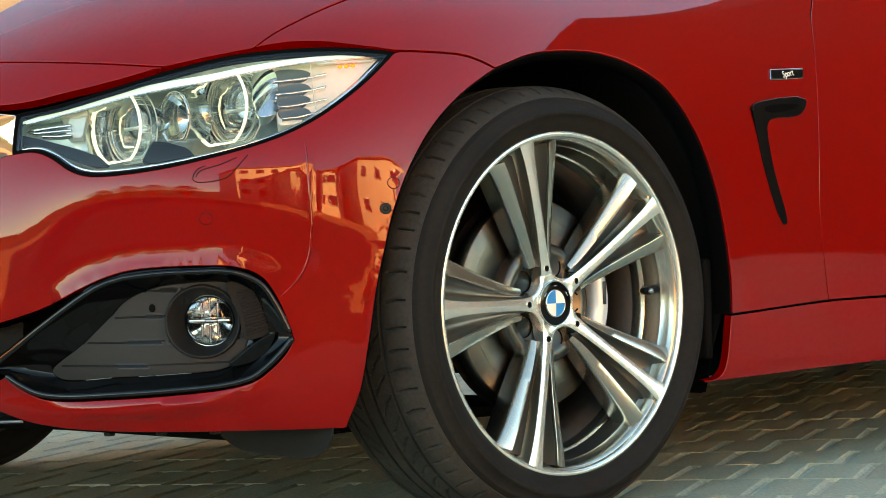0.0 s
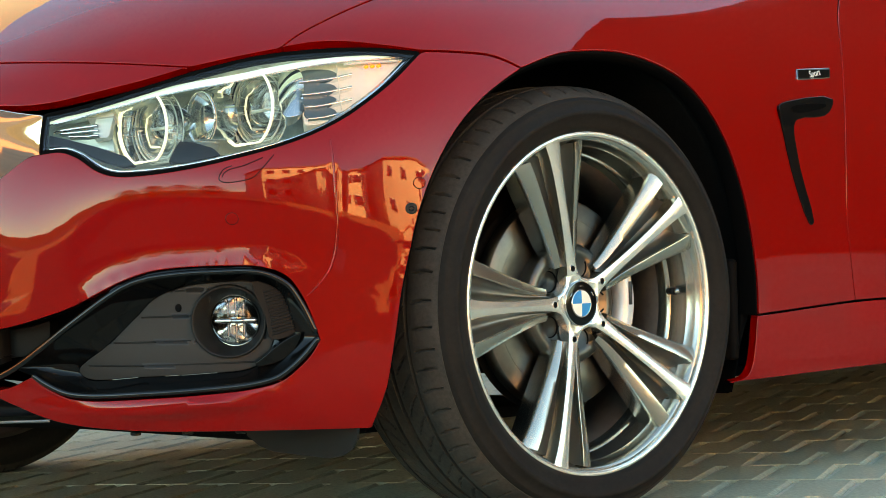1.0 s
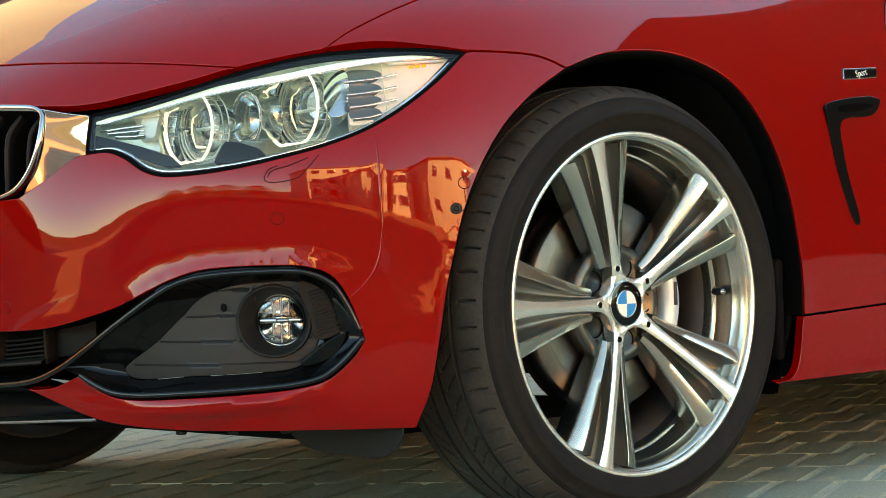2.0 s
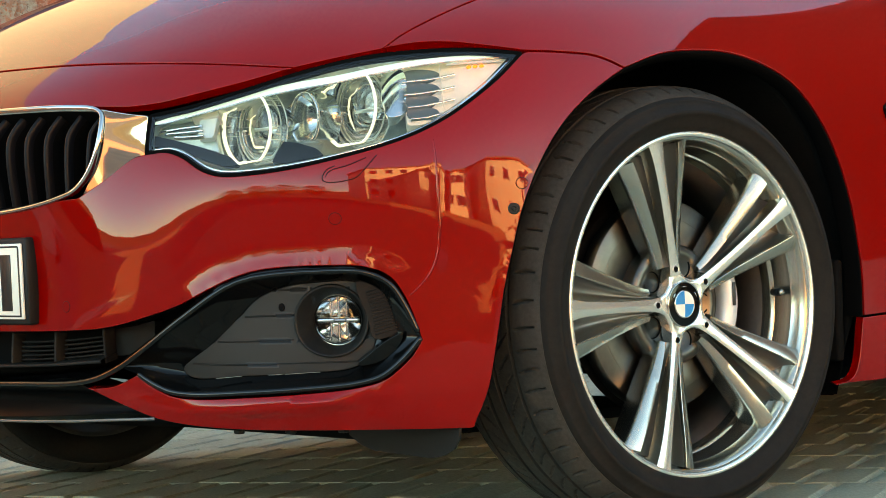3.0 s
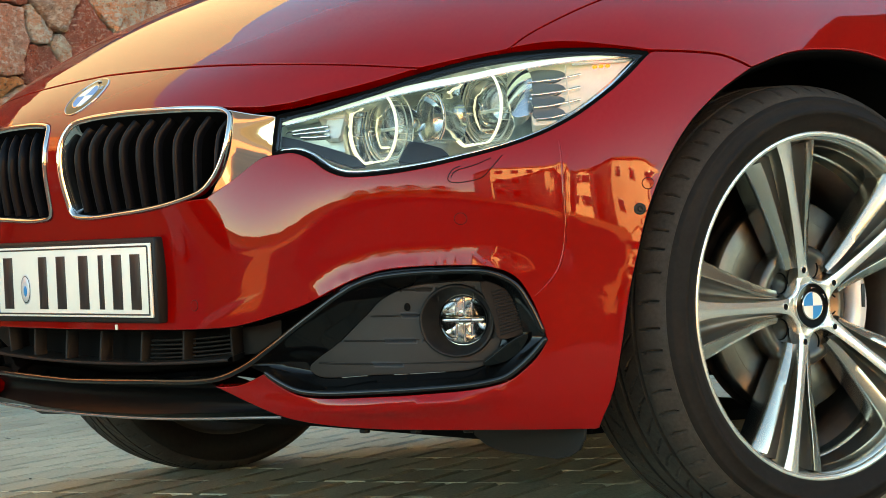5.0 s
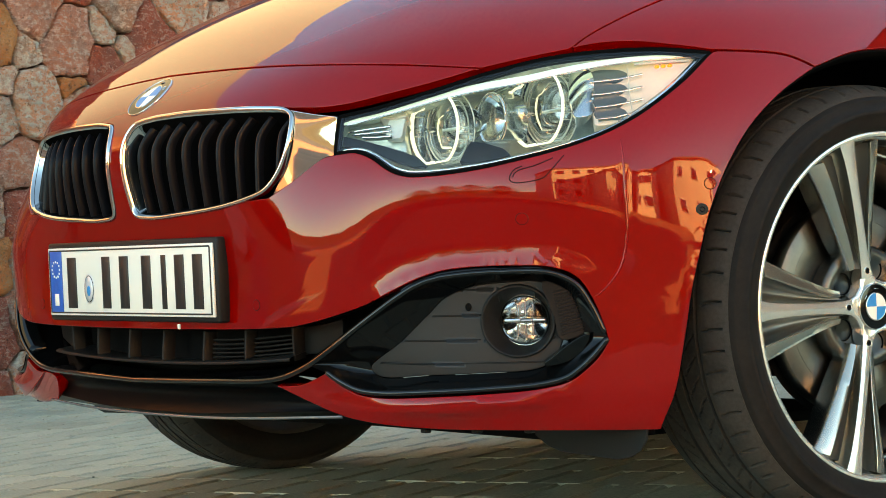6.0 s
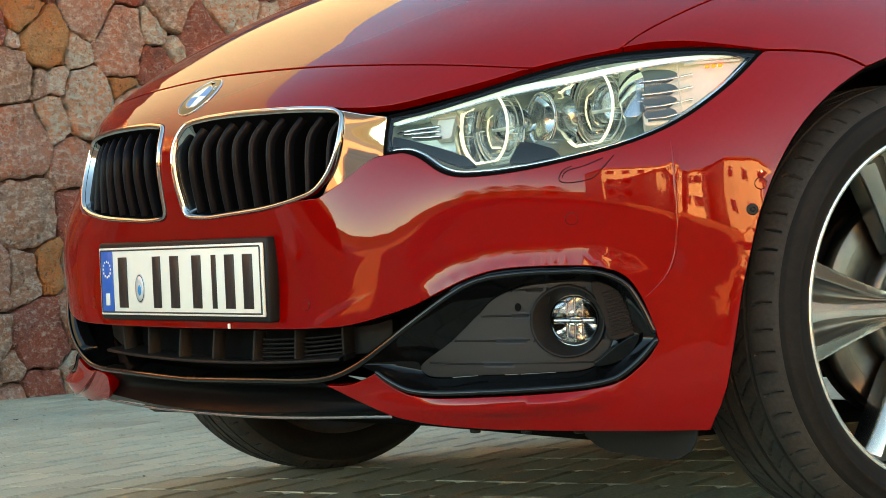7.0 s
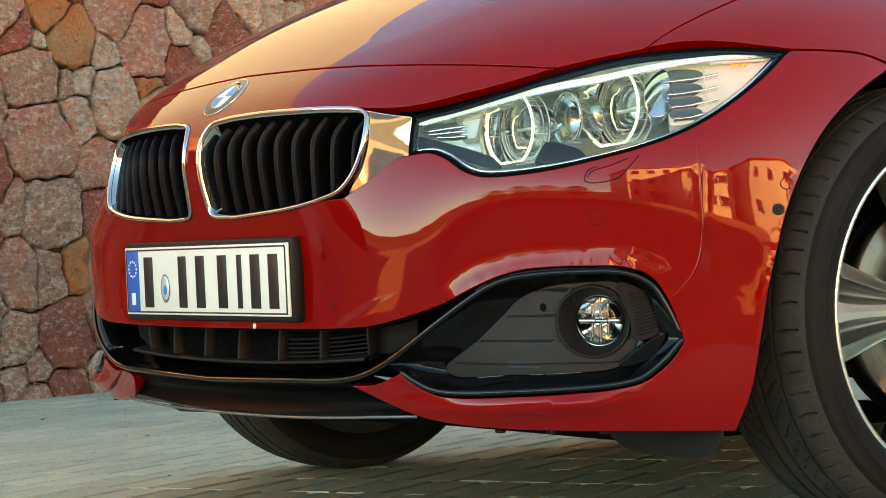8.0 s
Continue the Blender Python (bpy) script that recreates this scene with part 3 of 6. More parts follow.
def kidney(side):
    loop = resample(flip_u(kid_loop, side), 0.006)
    frame_part = ring_band("kidney_grille", loop, [(.0, .03), (-.0005, -.001), (.0012, -.0040), (.0036, -.0046), (.0056, -.0025), (.0068, .002)], CHROME, car, "chrome-framed kidney grille with black vertical slats")
    # bright cheek on the wall that looks across the opening
    out = grow(loop, 1.0) - loop
    share = np.clip((-out[:, 0] - .15) / .35, 0, 1)[:, None]
    rows = [skin(loop - out * (.0064 + .0070 * share * q), .002 + .034 * share[:, 0] * q)[0] for q in (0, .35, .7, 1)]
    cheek = band("cheek", rows, CHROME, frame_part, True, "chrome inner cheek", flip=True)
    rows = [skin(grow(loop, -i), d)[0] for i, d in ((.0066, .0022), (.0072, .02), (.008, .07))]
    band("opening_wall", rows, SEAL_BLACK, frame_part, True, flip=side > 0)
    inner = grow(loop, -.011)
    lo, hi = inner[:, 0].min(), inner[:, 0].max()
    n = 9
    for k in range(n):
        u = lo + (hi - lo) * (k + 0.55) / n
        near = np.abs(inner[:, 0] - u) < 0.008
        z0, z1 = inner[near, 1].min(), inner[near, 1].max()
        t = np.linspace(0, 1, 32)
        z = z0 - .005 + (z1 - z0 + .014) * t
        # the front edge leans back towards the top and tucks in at the foot
        back = 0.009 + 0.003 * np.clip((t - 0.70) / 0.30, 0, 1) ** 1.6
        lift = np.clip((t - 0.64) / 0.42, 0, 1)
        bend = side * -0.013 * lift * lift * (3 - 2 * lift)
        w = 0.0052
        rows = []
        for du, dd in ((-w, .07), (-w, .013), (-w * .72, .005), (-w * .3, .0008), (w * .3, .0008), (w * .72, .005), (w, .013), (w, .07)):
            rows.append(skin(np.stack([u - bend + du, z], 1), (back + dd) if dd < .05 else 0 * z + .08)[0])
        slat = band("slat", rows, SEAL_BLACK, frame_part, False, flip=True)
        slat.data.materials.append(SLAT_EDGE)
        for p in slat.data.polygons:
            if len(t) - 1 <= p.index < 6 * (len(t) - 1):
                p.material_index = 1
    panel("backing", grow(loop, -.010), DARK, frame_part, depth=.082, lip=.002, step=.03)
    # fine radiator fins behind the slats
    bm = bmesh.new()
    for z in np.arange(inner[:, 1].min() + .01, inner[:, 1].max() - .004, .0075):
        us = np.linspace(lo + .35 * (hi - lo) if side > 0 else lo, hi if side > 0 else hi - .35 * (hi - lo), 12)
        a, _ = skin(np.stack([us, 0 * us + z], 1), .078)
        b, _ = skin(np.stack([us, 0 * us + z + .0022], 1), .0765)
        va, vb = [bm.verts.new(q) for q in a], [bm.verts.new(q) for q in b]
        for i in range(len(us) - 1):
            bm.faces.new((va[i], va[i + 1], vb[i + 1], vb[i]))
    part("radiator_fins", bm, MESH_DARK, frame_part)
    wing = join(run([(13.7, .6265), (15.3, .6185), (16.5, .614)]), run([(16.5, .614), (16.72, .5607)], 4), run([(16.72, .5595), (16.1, .5565), (14.5, .528), (12.9, .506)]), run([(12.9, .506), (13.45, .5302), (13.98, .5581), (14.16, .5905), (13.95, .6207), (13.7, .6265)]))[:-1]
    panel("chrome_wing", flip_u(wing, side), WING_CHROME, car, depth=.001, gap=.0006, lip=.02, step=.008, edge=.004, bulge=lambda v: .25 * wing_form(v) + .001, lean=wing_form, label="polished chrome bridge between grille and headlight")


for side in (1, -1):
    kidney(side)

# dark core behind the skin, so that nothing shows through the openings
core = np.array([(-34, .19), (34, .19), (38, .48), (22, .495), (16.0, .53), (14.8, .60), (12, .645), (0, .66), (-12, .645), (-14.8, .60), (-16.0, .53), (-22, .495), (-38, .48)], float)
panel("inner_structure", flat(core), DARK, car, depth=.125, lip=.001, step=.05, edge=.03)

# ---- lower grille, trim ridge and splitter ----
ridge_half = run(TRIM_LINE)
FOG_RETURN = [(29.9, .2955), (29.3, .2745), (28.65, .2565), (28.0, .2435), (26.8, .2345), (24.45, .2285), (21.7, .2245), (18.75, .2225), (17.5, .2275), (16.3, .2440), (15.95, .2515)]


def ridge_profile(flat_line, parent, name, mat, r=0.0042):
    p, n = skin(flat_line, -0.001)
    return tube(name, p, r, mat, parent, sides=10)


whole_ridge = np.concatenate([mirror_pts(ridge_half[:0:-1]), ridge_half])
low = part("lower_air_intake", bmesh.new(), BLACK_GLOSS, car, "gloss black lower air intake with ribs and splitter")
ridge_profile(whole_ridge, low, "trim_ridge", RIDGE_GLOSS)
# sloping black faces above and below the ridge
i22 = int(np.argmin(np.abs(ridge_half[:, 0] - math.radians(22.3) * SCALE)))
centre_out = join(run(BUMPER_LOW[:9]), ridge_half[:i22][::-1])
centre_out = np.concatenate([centre_out[:-1], mirror_pts(centre_out[::-1])])
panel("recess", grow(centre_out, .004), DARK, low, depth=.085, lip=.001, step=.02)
n_r = 70
top_l = resample(run(BUMPER_LOW[:9]), .01, False)
top_l = np.stack([np.interp(np.linspace(0, 1, n_r), np.linspace(0, 1, len(top_l)), top_l[:, k]) for k in (0, 1)], 1)
bot_l = resample(ridge_half[:i22], .01, False)
bot_l = np.stack([np.interp(np.linspace(0, 1, n_r), np.linspace(0, 1, len(bot_l)), bot_l[:, k]) for k in (0, 1)], 1)
for w in (1, -1):
    rows = [skin(flip_u(bot_l, w), d)[0] for d in (.0, .012)] + [skin(flip_u(bot_l + [0, .006], w), d)[0] for d in (.05, .085)]
    band("trim_shelf", rows, BLACK_GLOSS, low, False, flip=w > 0)
    rows = [skin(flip_u(top_l, w), .008)[0], skin(flip_u(top_l + [0, .003], w), .085)[0]]
    band("upper_shelf", rows, BLACK_PLASTIC, low, False, flip=w < 0)
# shelf line and ribs of the centre grille
us = np.linspace(-12.6, 12.6, 50)
shelf = np.stack([np.radians(us) * SCALE, 0 * us + .2525 + .00003 * us**2], 1)
rows = [skin(shelf, .03)[0], skin(shelf + [0, .004], .028)[0], skin(shelf + [0, .006], .034)[0], skin(shelf + [0, .008], .085)[0]]
band("shelf", rows, BLACK_PLASTIC, low, False)
for a in (-10.9, -7.4, -3.5, .3, 4.5, 8.4, 12.4):
    u = math.radians(a) * SCALE
    z = np.linspace(.254, .309, 8)
    w = .0026
    rows = [skin(np.stack([0 * z + u + du, z], 1), d)[0] for du, d in ((-w, .066), (-w, .046), (-w * .4, .044), (w * .4, .044), (w, .046), (w, .066))]
    band("rib", rows, BLACK_PLASTIC, low, False, flip=True)
for z in (.266, .2735, .281, .2885, .296):
    for a0, a1 in ((4.8, 8.1), (8.7, 12.1)):
        uu = np.radians(np.linspace(a0, a1, 12)) * SCALE
        line = np.stack([uu, 0 * uu + z], 1)
        rows = [skin(line + [0, dz], d)[0] for dz, d in ((-.0030, .068), (-.0022, .058), (.0006, .056), (.0016, .060), (.0016, .07))]
        band("louvre", rows, BLACK_PLASTIC, low, False)
# side scoops outside the ribs
for w in (1, -1):
    duct = flat([(11.4, .306), (14.2, .310), (15.6, .318), (15.4, .275), (13.4, .258), (11.4, .258)])
    panel("duct", flip_u(duct, w), BLACK_PLASTIC, low, depth=.066, lip=.02, step=.02)
SPLIT_LOW = [(0, .1745), (6.07, .1756), (10.89, .1799), (14.2, .1844), (16.4, .187)]
split_half = join(run(TRIM_LINE[:3] + [(12.33, .2287)]), run([(12.33, .2287), (14.42, .2062), (16.43, .187)]), run(SPLIT_LOW[::-1]))


def hollow(v):
    t = np.clip((v[:, 1] - .176) / .05, 0, 1)
    return -0.022 * np.sin(np.pi * t) ** 0.8


panel("splitter", np.concatenate([split_half[:-1], mirror_pts(split_half[::-1])]), SPLITTER_BLACK, low, depth=.004, lip=.02, step=.012, bulge=hollow)
panel("lip_corner", smooth_curve(flat([(-10.9, .2195), (-12.2, .180), (-14.2, .169), (-17.0, .167), (-19.5, .173), (-21, .185), (-21, .204), (-19, .219), (-16.5, .2275), (-14.3, .2285)]), 6, True), PAINT, car, depth=.002, lip=.02, step=.010, gap=0, bulge=lambda v: -.16 * (.2285 - v[:, 1]))
edge_half = run(SPLIT_LOW)
# grey far lighter than the splitter: the lip's thin highlight, painted on
LIP_HIGHLIGHT = material("lip_highlight", (0.10, 0.10, 0.10), 0.25, patch=0.1, coat=0.6)
ridge_profile(np.concatenate([mirror_pts(edge_half[edge_half[:, 0] < math.radians(12.5) * SCALE][:0:-1]), edge_half]), low, "splitter_edge", LIP_HIGHLIGHT, .0022)

# ---- fog lamp surrounds ----


def matched(loop, n, start):
    """A closed loop as n points, beginning nearest to start, turning with the sun."""
    loop = resample(loop, .003)
    if area2(loop) > 0:
        loop = loop[::-1]
    k = int(np.argmin(((loop - start) ** 2).sum(1)))
    loop = np.roll(loop, -k, 0)
    q = np.concatenate([loop, loop[:1]])
    return np.stack([np.interp(np.linspace(0, 1, n, endpoint=False), np.linspace(0, 1, len(q)), q[:, j]) for j in (0, 1)], 1)


MESH_PATTERN = material("honeycomb_black", (0.016, 0.012, 0.010), 0.5, grain=0.3, grain_size=400, spec=0.1)


def fog_surround(side):
    fog = part("fog_lamp_surround", bmesh.new(), BLACK_GLOSS, car, "gloss black surround with grey slatted insert and round fog lamp")
    i14 = int(np.argmin(np.abs(ridge_half[:, 0] - math.radians(15.0) * SCALE)))
    outer = join(ridge_half[i14:], run(FOG_RETURN), np.array([flat([(15.95, .2515)])[0], ridge_half[i14]]))[:-1]
    inner = smooth_curve(flat(FOG_PANEL), 6, True)
    # corners of both loops, in step: left tip, top left, top right, right corner, bottom right
    n = 160
    a = matched(outer, n, flat([(15.3, .258)])[0])
    b = matched(inner, n, flat([(18.0, .2525)])[0])
    rows3 = []
    for t, d in ((0, -.003), (.05, .001), (.25, .010), (.6, .024), (.92, .034), (1.0, .036)):
        rows3.append(skin(flip_u(a * (1 - t) + b * t, side), d)[0])
    ob = band("surround_face", rows3, BLACK_GLOSS, fog, True, flip=side > 0)
    # return from the ridge to the painted edge
    ridge2 = resample(flip_u(run(FOG_RETURN), side), .004, False)
    tube("lower_ridge", skin(ridge2, 0.0 if side > 0 else .012)[0], .0045, RIDGE_GLOSS, fog, sides=8)
    wall = [skin(flip_u(grow(a, d2), side), d)[0] for d2, d in ((0, -.001), (.004, .003), (.008, .012), (.010, .03))]
    band("surround_edge", wall, BLACK_GLOSS, fog, True, flip=side < 0)
    # slatted insert with a hole for the lamp
    lamp_c = flat([(25.76, .3185)])[0]
    w = np.linspace(0, 2 * math.pi, 64, endpoint=False)
    bez = lamp_c + np.stack([.0500 * np.cos(w), .0500 * np.sin(w)], 1)

    def slatted(v):
        z = v[:, 1] - .008 * np.sin((np.abs(v[:, 0]) - .5) * 3)
        s = ((z - .2555) / .0345) % 1.0
        return -0.003 * (1 - s)

    insert = flip_u(b, side)
    hole = flip_u(bez, side)
    panel("insert", insert, GREY_PLASTIC, fog, [hole], depth=.034, lip=.02, step=.005, edge=.004, bulge=slatted)
    # seams between the slats
    for z0, a0, a1 in ((.2555, 18.4, 27.2), (.290, 20.0, 23.9), (.3245, 21.5, 24.0), (.359, 23.2, 24.6)):
        uu = np.radians(np.linspace(a0, a1, 24)) * SCALE
        line = np.stack([uu, z0 + .008 * np.sin((uu - .5) * 3)], 1)
        tube("slat_edge", skin(flip_u(line, side), .0355)[0], .0014, BLACK_PLASTIC, fog, sides=6)
    hw = np.linspace(0, 2 * math.pi, 16, endpoint=False)
    hole2 = flat([(23.35, .3392)])[0] + np.stack([.0032 * np.cos(hw), .0045 * np.sin(hw)], 1)
    panel("mount_hole", flip_u(hole2, side), DARK, fog, depth=.0335, lip=.002, step=.004, edge=.001, gap=0)
    # bezel funnel and lamp
    c = flip_u([lamp_c], side)[0]

    def circle(r, d, shift=0.0):
        return skin(c + np.stack([(r * np.cos(w) + side * shift), r * np.sin(w)], 1), d)[0]

    rows4 = [circle(.0515, .036), circle(.0505, .030), circle(.0485, .0285), circle(.0465, .031), circle(.041, .048, .004), circle(.036, .062, .006), circle(.035, .075, .006)]
    band("bezel", rows4, BLACK_PLASTIC, fog, True, flip=side < 0)
    lamp = band("fog_lamp", [circle(.0352, .071, .006), circle(.0345, .064, .006), circle(.0325, .063, .006)], CHROME, fog, True, "clear round fog lamp with chrome reflector", flip=side < 0)
    # reflector bowls, split by a bright bar
    for up in (1, -1):
        rows5 = []
        for k in range(7):
            s = k / 6
            ang = np.linspace(0.08, math.pi - 0.08, 20)
            rr = .0325 * (1 - s * .9)
            pts = np.stack([side * .006 + rr * np.cos(ang), up * (.003 + rr * np.sin(ang) * (1 - .25 * s))], 1)
            rows5.append(skin(c + pts, .064 + .042 * math.sin(s * math.pi / 2))[0])
        band("reflector", rows5, LAMP_CHROME, fog, False, flip=(side * up) > 0)
        for f in (-.4, .0, .4):
            pts = np.stack([np.full(8, side * .006 + f * .028), up * np.linspace(.004, .028 * (1 - abs(f) * .4), 8)], 1)
            tube("facet", skin(c + pts, .078)[0], .0022, LAMP_CHROME, fog, sides=6)
    bar_pts = np.stack([side * .006 + np.linspace(-.032, .032, 12), np.zeros(12)], 1)
    tube("bar", skin(c + bar_pts, .068)[0], .0042, LAMP_CHROME, fog, sides=8)
    tube("bulb_shield", skin(c + np.stack([side * .006 + np.linspace(-.006, .012, 6), np.zeros(6)], 1), .062)[0], .0035, CHROME, fog, sides=8)
    dome = [circle(.0338 * math.cos(k * .26), .066 - .010 * math.sin(k * .26), .006) for k in range(7)]
    cover = band("cover", dome, CLEAR, fog, True, flip=side < 0)
    cover.visible_shadow = False
    # textured side insert and glossy scoop
    ins = smooth_curve(flat([(27.03, .3721), (27.77, .3671), (28.36, .3544), (28.73, .3341), (29.05, .3067), (28.35, .2962), (27.78, .295), (27.55, .3239)]), 6, True)
    panel("textured_insert", flip_u(ins, side), MESH_PATTERN, fog, depth=.020, lip=.01, step=.008, gap=0)
    for i in range(14):
        z = .300 + i * .0045
        lo_a, hi_a = np.interp(z, (.295, .324, .345, .365), (27.85, 27.75, 27.6, 27.4)), np.interp(z, (.30, .334, .354, .367), (28.9, 28.6, 28.25, 27.7))
        uu = np.radians(np.linspace(lo_a, hi_a, 6)) * SCALE
        tube("mesh_bar", skin(flip_u(np.stack([uu, z + 0.3 * (uu - uu[0])], 1), side), .0192)[0], .0010, BLACK_PLASTIC, fog, sides=5)
    scoop = smooth_curve(flat([(29.11, .3008), (28.85, .2821), (28.25, .2658), (27.42, .2574), (26.95, .2577), (27.44, .2695), (28.07, .285), (28.60, .2949)]), 6, True)
    panel("scoop", flip_u(scoop, side), BLACK_GLOSS, fog, depth=.014, lip=.012, step=.006, gap=0, bulge=lambda v: .25 * (v[:, 1] - .28))


for side in (1, -1):
    fog_surround(side)

# ---- small things on the bumper ----


def disc_on_skin(name, a, z, r, mats, depth=-.0006):
    c = flat([(a, z)])[0]
    w = np.linspace(0, 2 * math.pi, 28, endpoint=False)
    o = panel(name, c + np.stack([r * np.cos(w), r * np.sin(w)], 1), mats[0], car, depth=depth, lip=.004, step=.004, edge=.002, gap=0)
    p, _ = skin(c + np.stack([(r + .0006) * np.cos(w), (r + .0006) * np.sin(w)], 1), .0002)
    tube("seam", p, .0008, mats[1], o, closed=True, sides=6)
    return o


for w in (1, -1):
    for a, z in ((26.26, .4608), (34.73, .5051), (11.51, .3468)):
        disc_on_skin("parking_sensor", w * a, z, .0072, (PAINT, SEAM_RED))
    o = disc_on_skin("camera_eye", w * 34.33, .4696, .0068, (BLACK_PLASTIC, INK), -.001)
    disc_c = flat([(w * 34.33, .4696)])[0]
    ww = np.linspace(0, 2 * math.pi, 20, endpoint=False)
    tube("lens_ring", skin(disc_c + np.stack([.003 * np.cos(ww), .003 * np.sin(ww)], 1), -.0012)[0], .0008, BLACK_GLOSS, o, closed=True, sides=6)
    washer = flat([(28.15, .5467), (27.64, .5277), (27.3, .517), (27.0, .5135), (25.98, .5105), (25.75, .515), (25.93, .5275), (26.3, .533)])
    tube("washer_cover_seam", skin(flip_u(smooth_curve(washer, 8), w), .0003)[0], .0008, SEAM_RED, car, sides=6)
    washer = flat([(25.89, 0.5174), (25.97, 0.5230), (26.17, 0.5273), (26.86, 0.5331), (27.67, 0.5433)])
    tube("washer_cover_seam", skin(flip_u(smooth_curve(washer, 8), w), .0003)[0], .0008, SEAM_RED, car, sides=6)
    # sharp edge where the bumper's corner turns into the wheel arch
    edge_line = smooth_curve(flat([(30.66, 0.5668), (30.80, 0.5426), (30.89, 0.5048), (30.93, 0.4672), (30.95, 0.4390), (30.81, 0.4109), (30.50, 0.3872), (29.99, 0.3674), (29.44, 0.3526)]), 10)
    k = np.sin(np.linspace(.05, math.pi - .05, len(edge_line)))
    tube("bumper_edge", skin(flip_u(edge_line, w), .0007)[0], .0006 + .0014 * k ** .5, PAINT, car, sides=12)
    ca = np.linspace(-1.1, 1.1, 20)
    tow = flat([(28.1, .205)])[0] + np.stack([.022 * np.cos(ca + .6), .034 * np.sin(ca + .4)], 1)
    tube("tow_cover_seam", skin(flip_u(tow, w), .0003)[0], .0005, PAINT, car, sides=6)

# ---- roundel ----


def roundel(parent, centre_fn, r, name):
    """Two-tone quartered disc in a dark ring with a bright rim; centre_fn maps flat (x, y, out) to the world."""
    w = np.linspace(0, 2 * math.pi, 48, endpoint=False)

    def circ(rr, o):
        return np.array([centre_fn(rr * math.cos(q), rr * math.sin(q), o) for q in w])

    base = band(name, [circ(r, -.003), circ(r, .001), circ(r * .985, .0020), circ(r * .96, .0020), circ(r * .95, .0012)], CHROME, parent, True, "round enamel emblem, blue and white quarters in a black ring")
    top = base if parent is car else parent
    band("ring", [circ(r * .95, .0012), circ(r * .80, .0016), circ(r * .62, .0016)], BLACK_GLOSS, top, True)
    band("inner_rim", [circ(r * .62, .0014), circ(r * .60, .0026), circ(r * .57, .0022)], CHROME, top, True)
    for k in range(4):
        q = np.linspace(k * math.pi / 2, (k + 1) * math.pi / 2, 12)
        v = [centre_fn(0, 0, .0026)] + [centre_fn(r * .57 * math.cos(t), r * .57 * math.sin(t), .0020) for t in q]
        mesh_part("quarter", v, [(0, i, i + 1) for i in range(1, 12)], (WHITE, SKY_BLUE)[k % 2], top)
    for t in (.55, 1.57, 2.6):
        p = [centre_fn(r * .77 * math.cos(t + d), r * .77 * math.sin(t + d), .0018) for d in np.linspace(-.14, .14, 5)]
        tube("mark", np.array(p), r * .07, CHROME, top, sides=6, flatten=.3)
    return base


def on_nose(x, y, o):
    p, n = skin(np.array([[x * -1.0, .6752 + y * .74]]) + [[.010, 0]], -o)
    return p[0]


roundel(car, on_nose, .041, "nose_emblem")

# ---- number plate ----
plate = part("number_plate", bmesh.new(), WHITE, None, "white number plate with blue band in a black holder")
plate.location = (-.7745, 0, .3845)
plate.rotation_euler = (0, radians(-1.9), 0)
plate.parent = car
block("holder", (.022, .535, .128), (.013, 0, 0), BLACK_PLASTIC, plate, .004)
block("plate", (.004, .520, .111), (0, 0, 0), WHITE, plate, .0015)
rim_w = [(-.0026, y, z) for y, z in ((-.254, -.051), (.254, -.051), (.254, .051), (-.254, .051))]
loop_p = resample(np.array(rim_w), .004)
tube("border", loop_p, .0013, INK, plate, closed=True, sides=6, up=(1, 0, 0))
block("blue_band", (.0012, .040, .100), (-.0026, .232, 0), BLUE, plate, .0004)
w = np.linspace(0, 2 * math.pi, 12, endpoint=False)
for q in w:
    block("star", (.0008, .0035, .0035), (-.0034, .232 + .013 * math.cos(q), .020 + .013 * math.sin(q)), WHITE, plate, .0003)
block("country_bar", (.0008, .014, .020), (-.0034, .232, -.030), WHITE, plate, .0003)
for k, (y, wd) in enumerate(((.178, .030), (.063, .026), (.005, .028), (-.065, .028), (-.118, .014), (-.165, .028), (-.218, .028))):
    block("character_bar", (.0012, wd, .083), (-.0026, y, -.002), INK, plate, .0005)
q = np.linspace(0, 2 * math.pi, 28, endpoint=False)
for nm, ry, rz, x, zc, mat in (("seal", .0165, .0240, -.0026, -.012, SILVER), ("seal_rim", .0150, .0220, -.0030, -.012, GREY_PLASTIC), ("seal_face", .0135, .0205, -.0034, -.012, SILVER), ("seal_crest", .0055, .0085, -.0038, -.0150, SKY_BLUE)):
    rows = [np.stack([np.full(28, x + dx), .121 + k * ry * np.cos(q), zc + k * rz * np.sin(q)], 1) for k, dx in ((1, .0012), (1, 0), (.6, -.0001), (.02, -.0001))]
    band(nm, rows, mat, plate, True)
block("clip", (.003, .006, .008), (-.0045, -.16, -.070), WHITE, plate, .001)

# ---- headlights ----
LAMP_GREY = material("lamp_grey", (0.72, 0.75, 0.65), 0.22, 0.35, patch=0.25, patch_size=25)
LAMP_CREAM = material("lamp_reflector_cream", (0.92, 0.78, 0.62), 0.25, 0.0, grain=0.08, grain_size=90)
LAMP_FLUTED = material("fluted_reflector", (0.86, 0.87, 0.83), 0.10, 0.95, grain=0.15, grain_size=60, bump=0.002)
LAMP_WHITE = material("pale_lamp_plastic", (0.80, 0.80, 0.70), 0.25, patch=0.1, patch_size=40)
LAMP_PALE = material("pale_green_reflector", (0.74, 0.80, 0.66), 0.25, 0.4, patch=0.3, patch_size=22)
LOUVRE_GREY = material("louvre_grey", (0.13, 0.135, 0.125), 0.3, 0.5, patch=0.15)
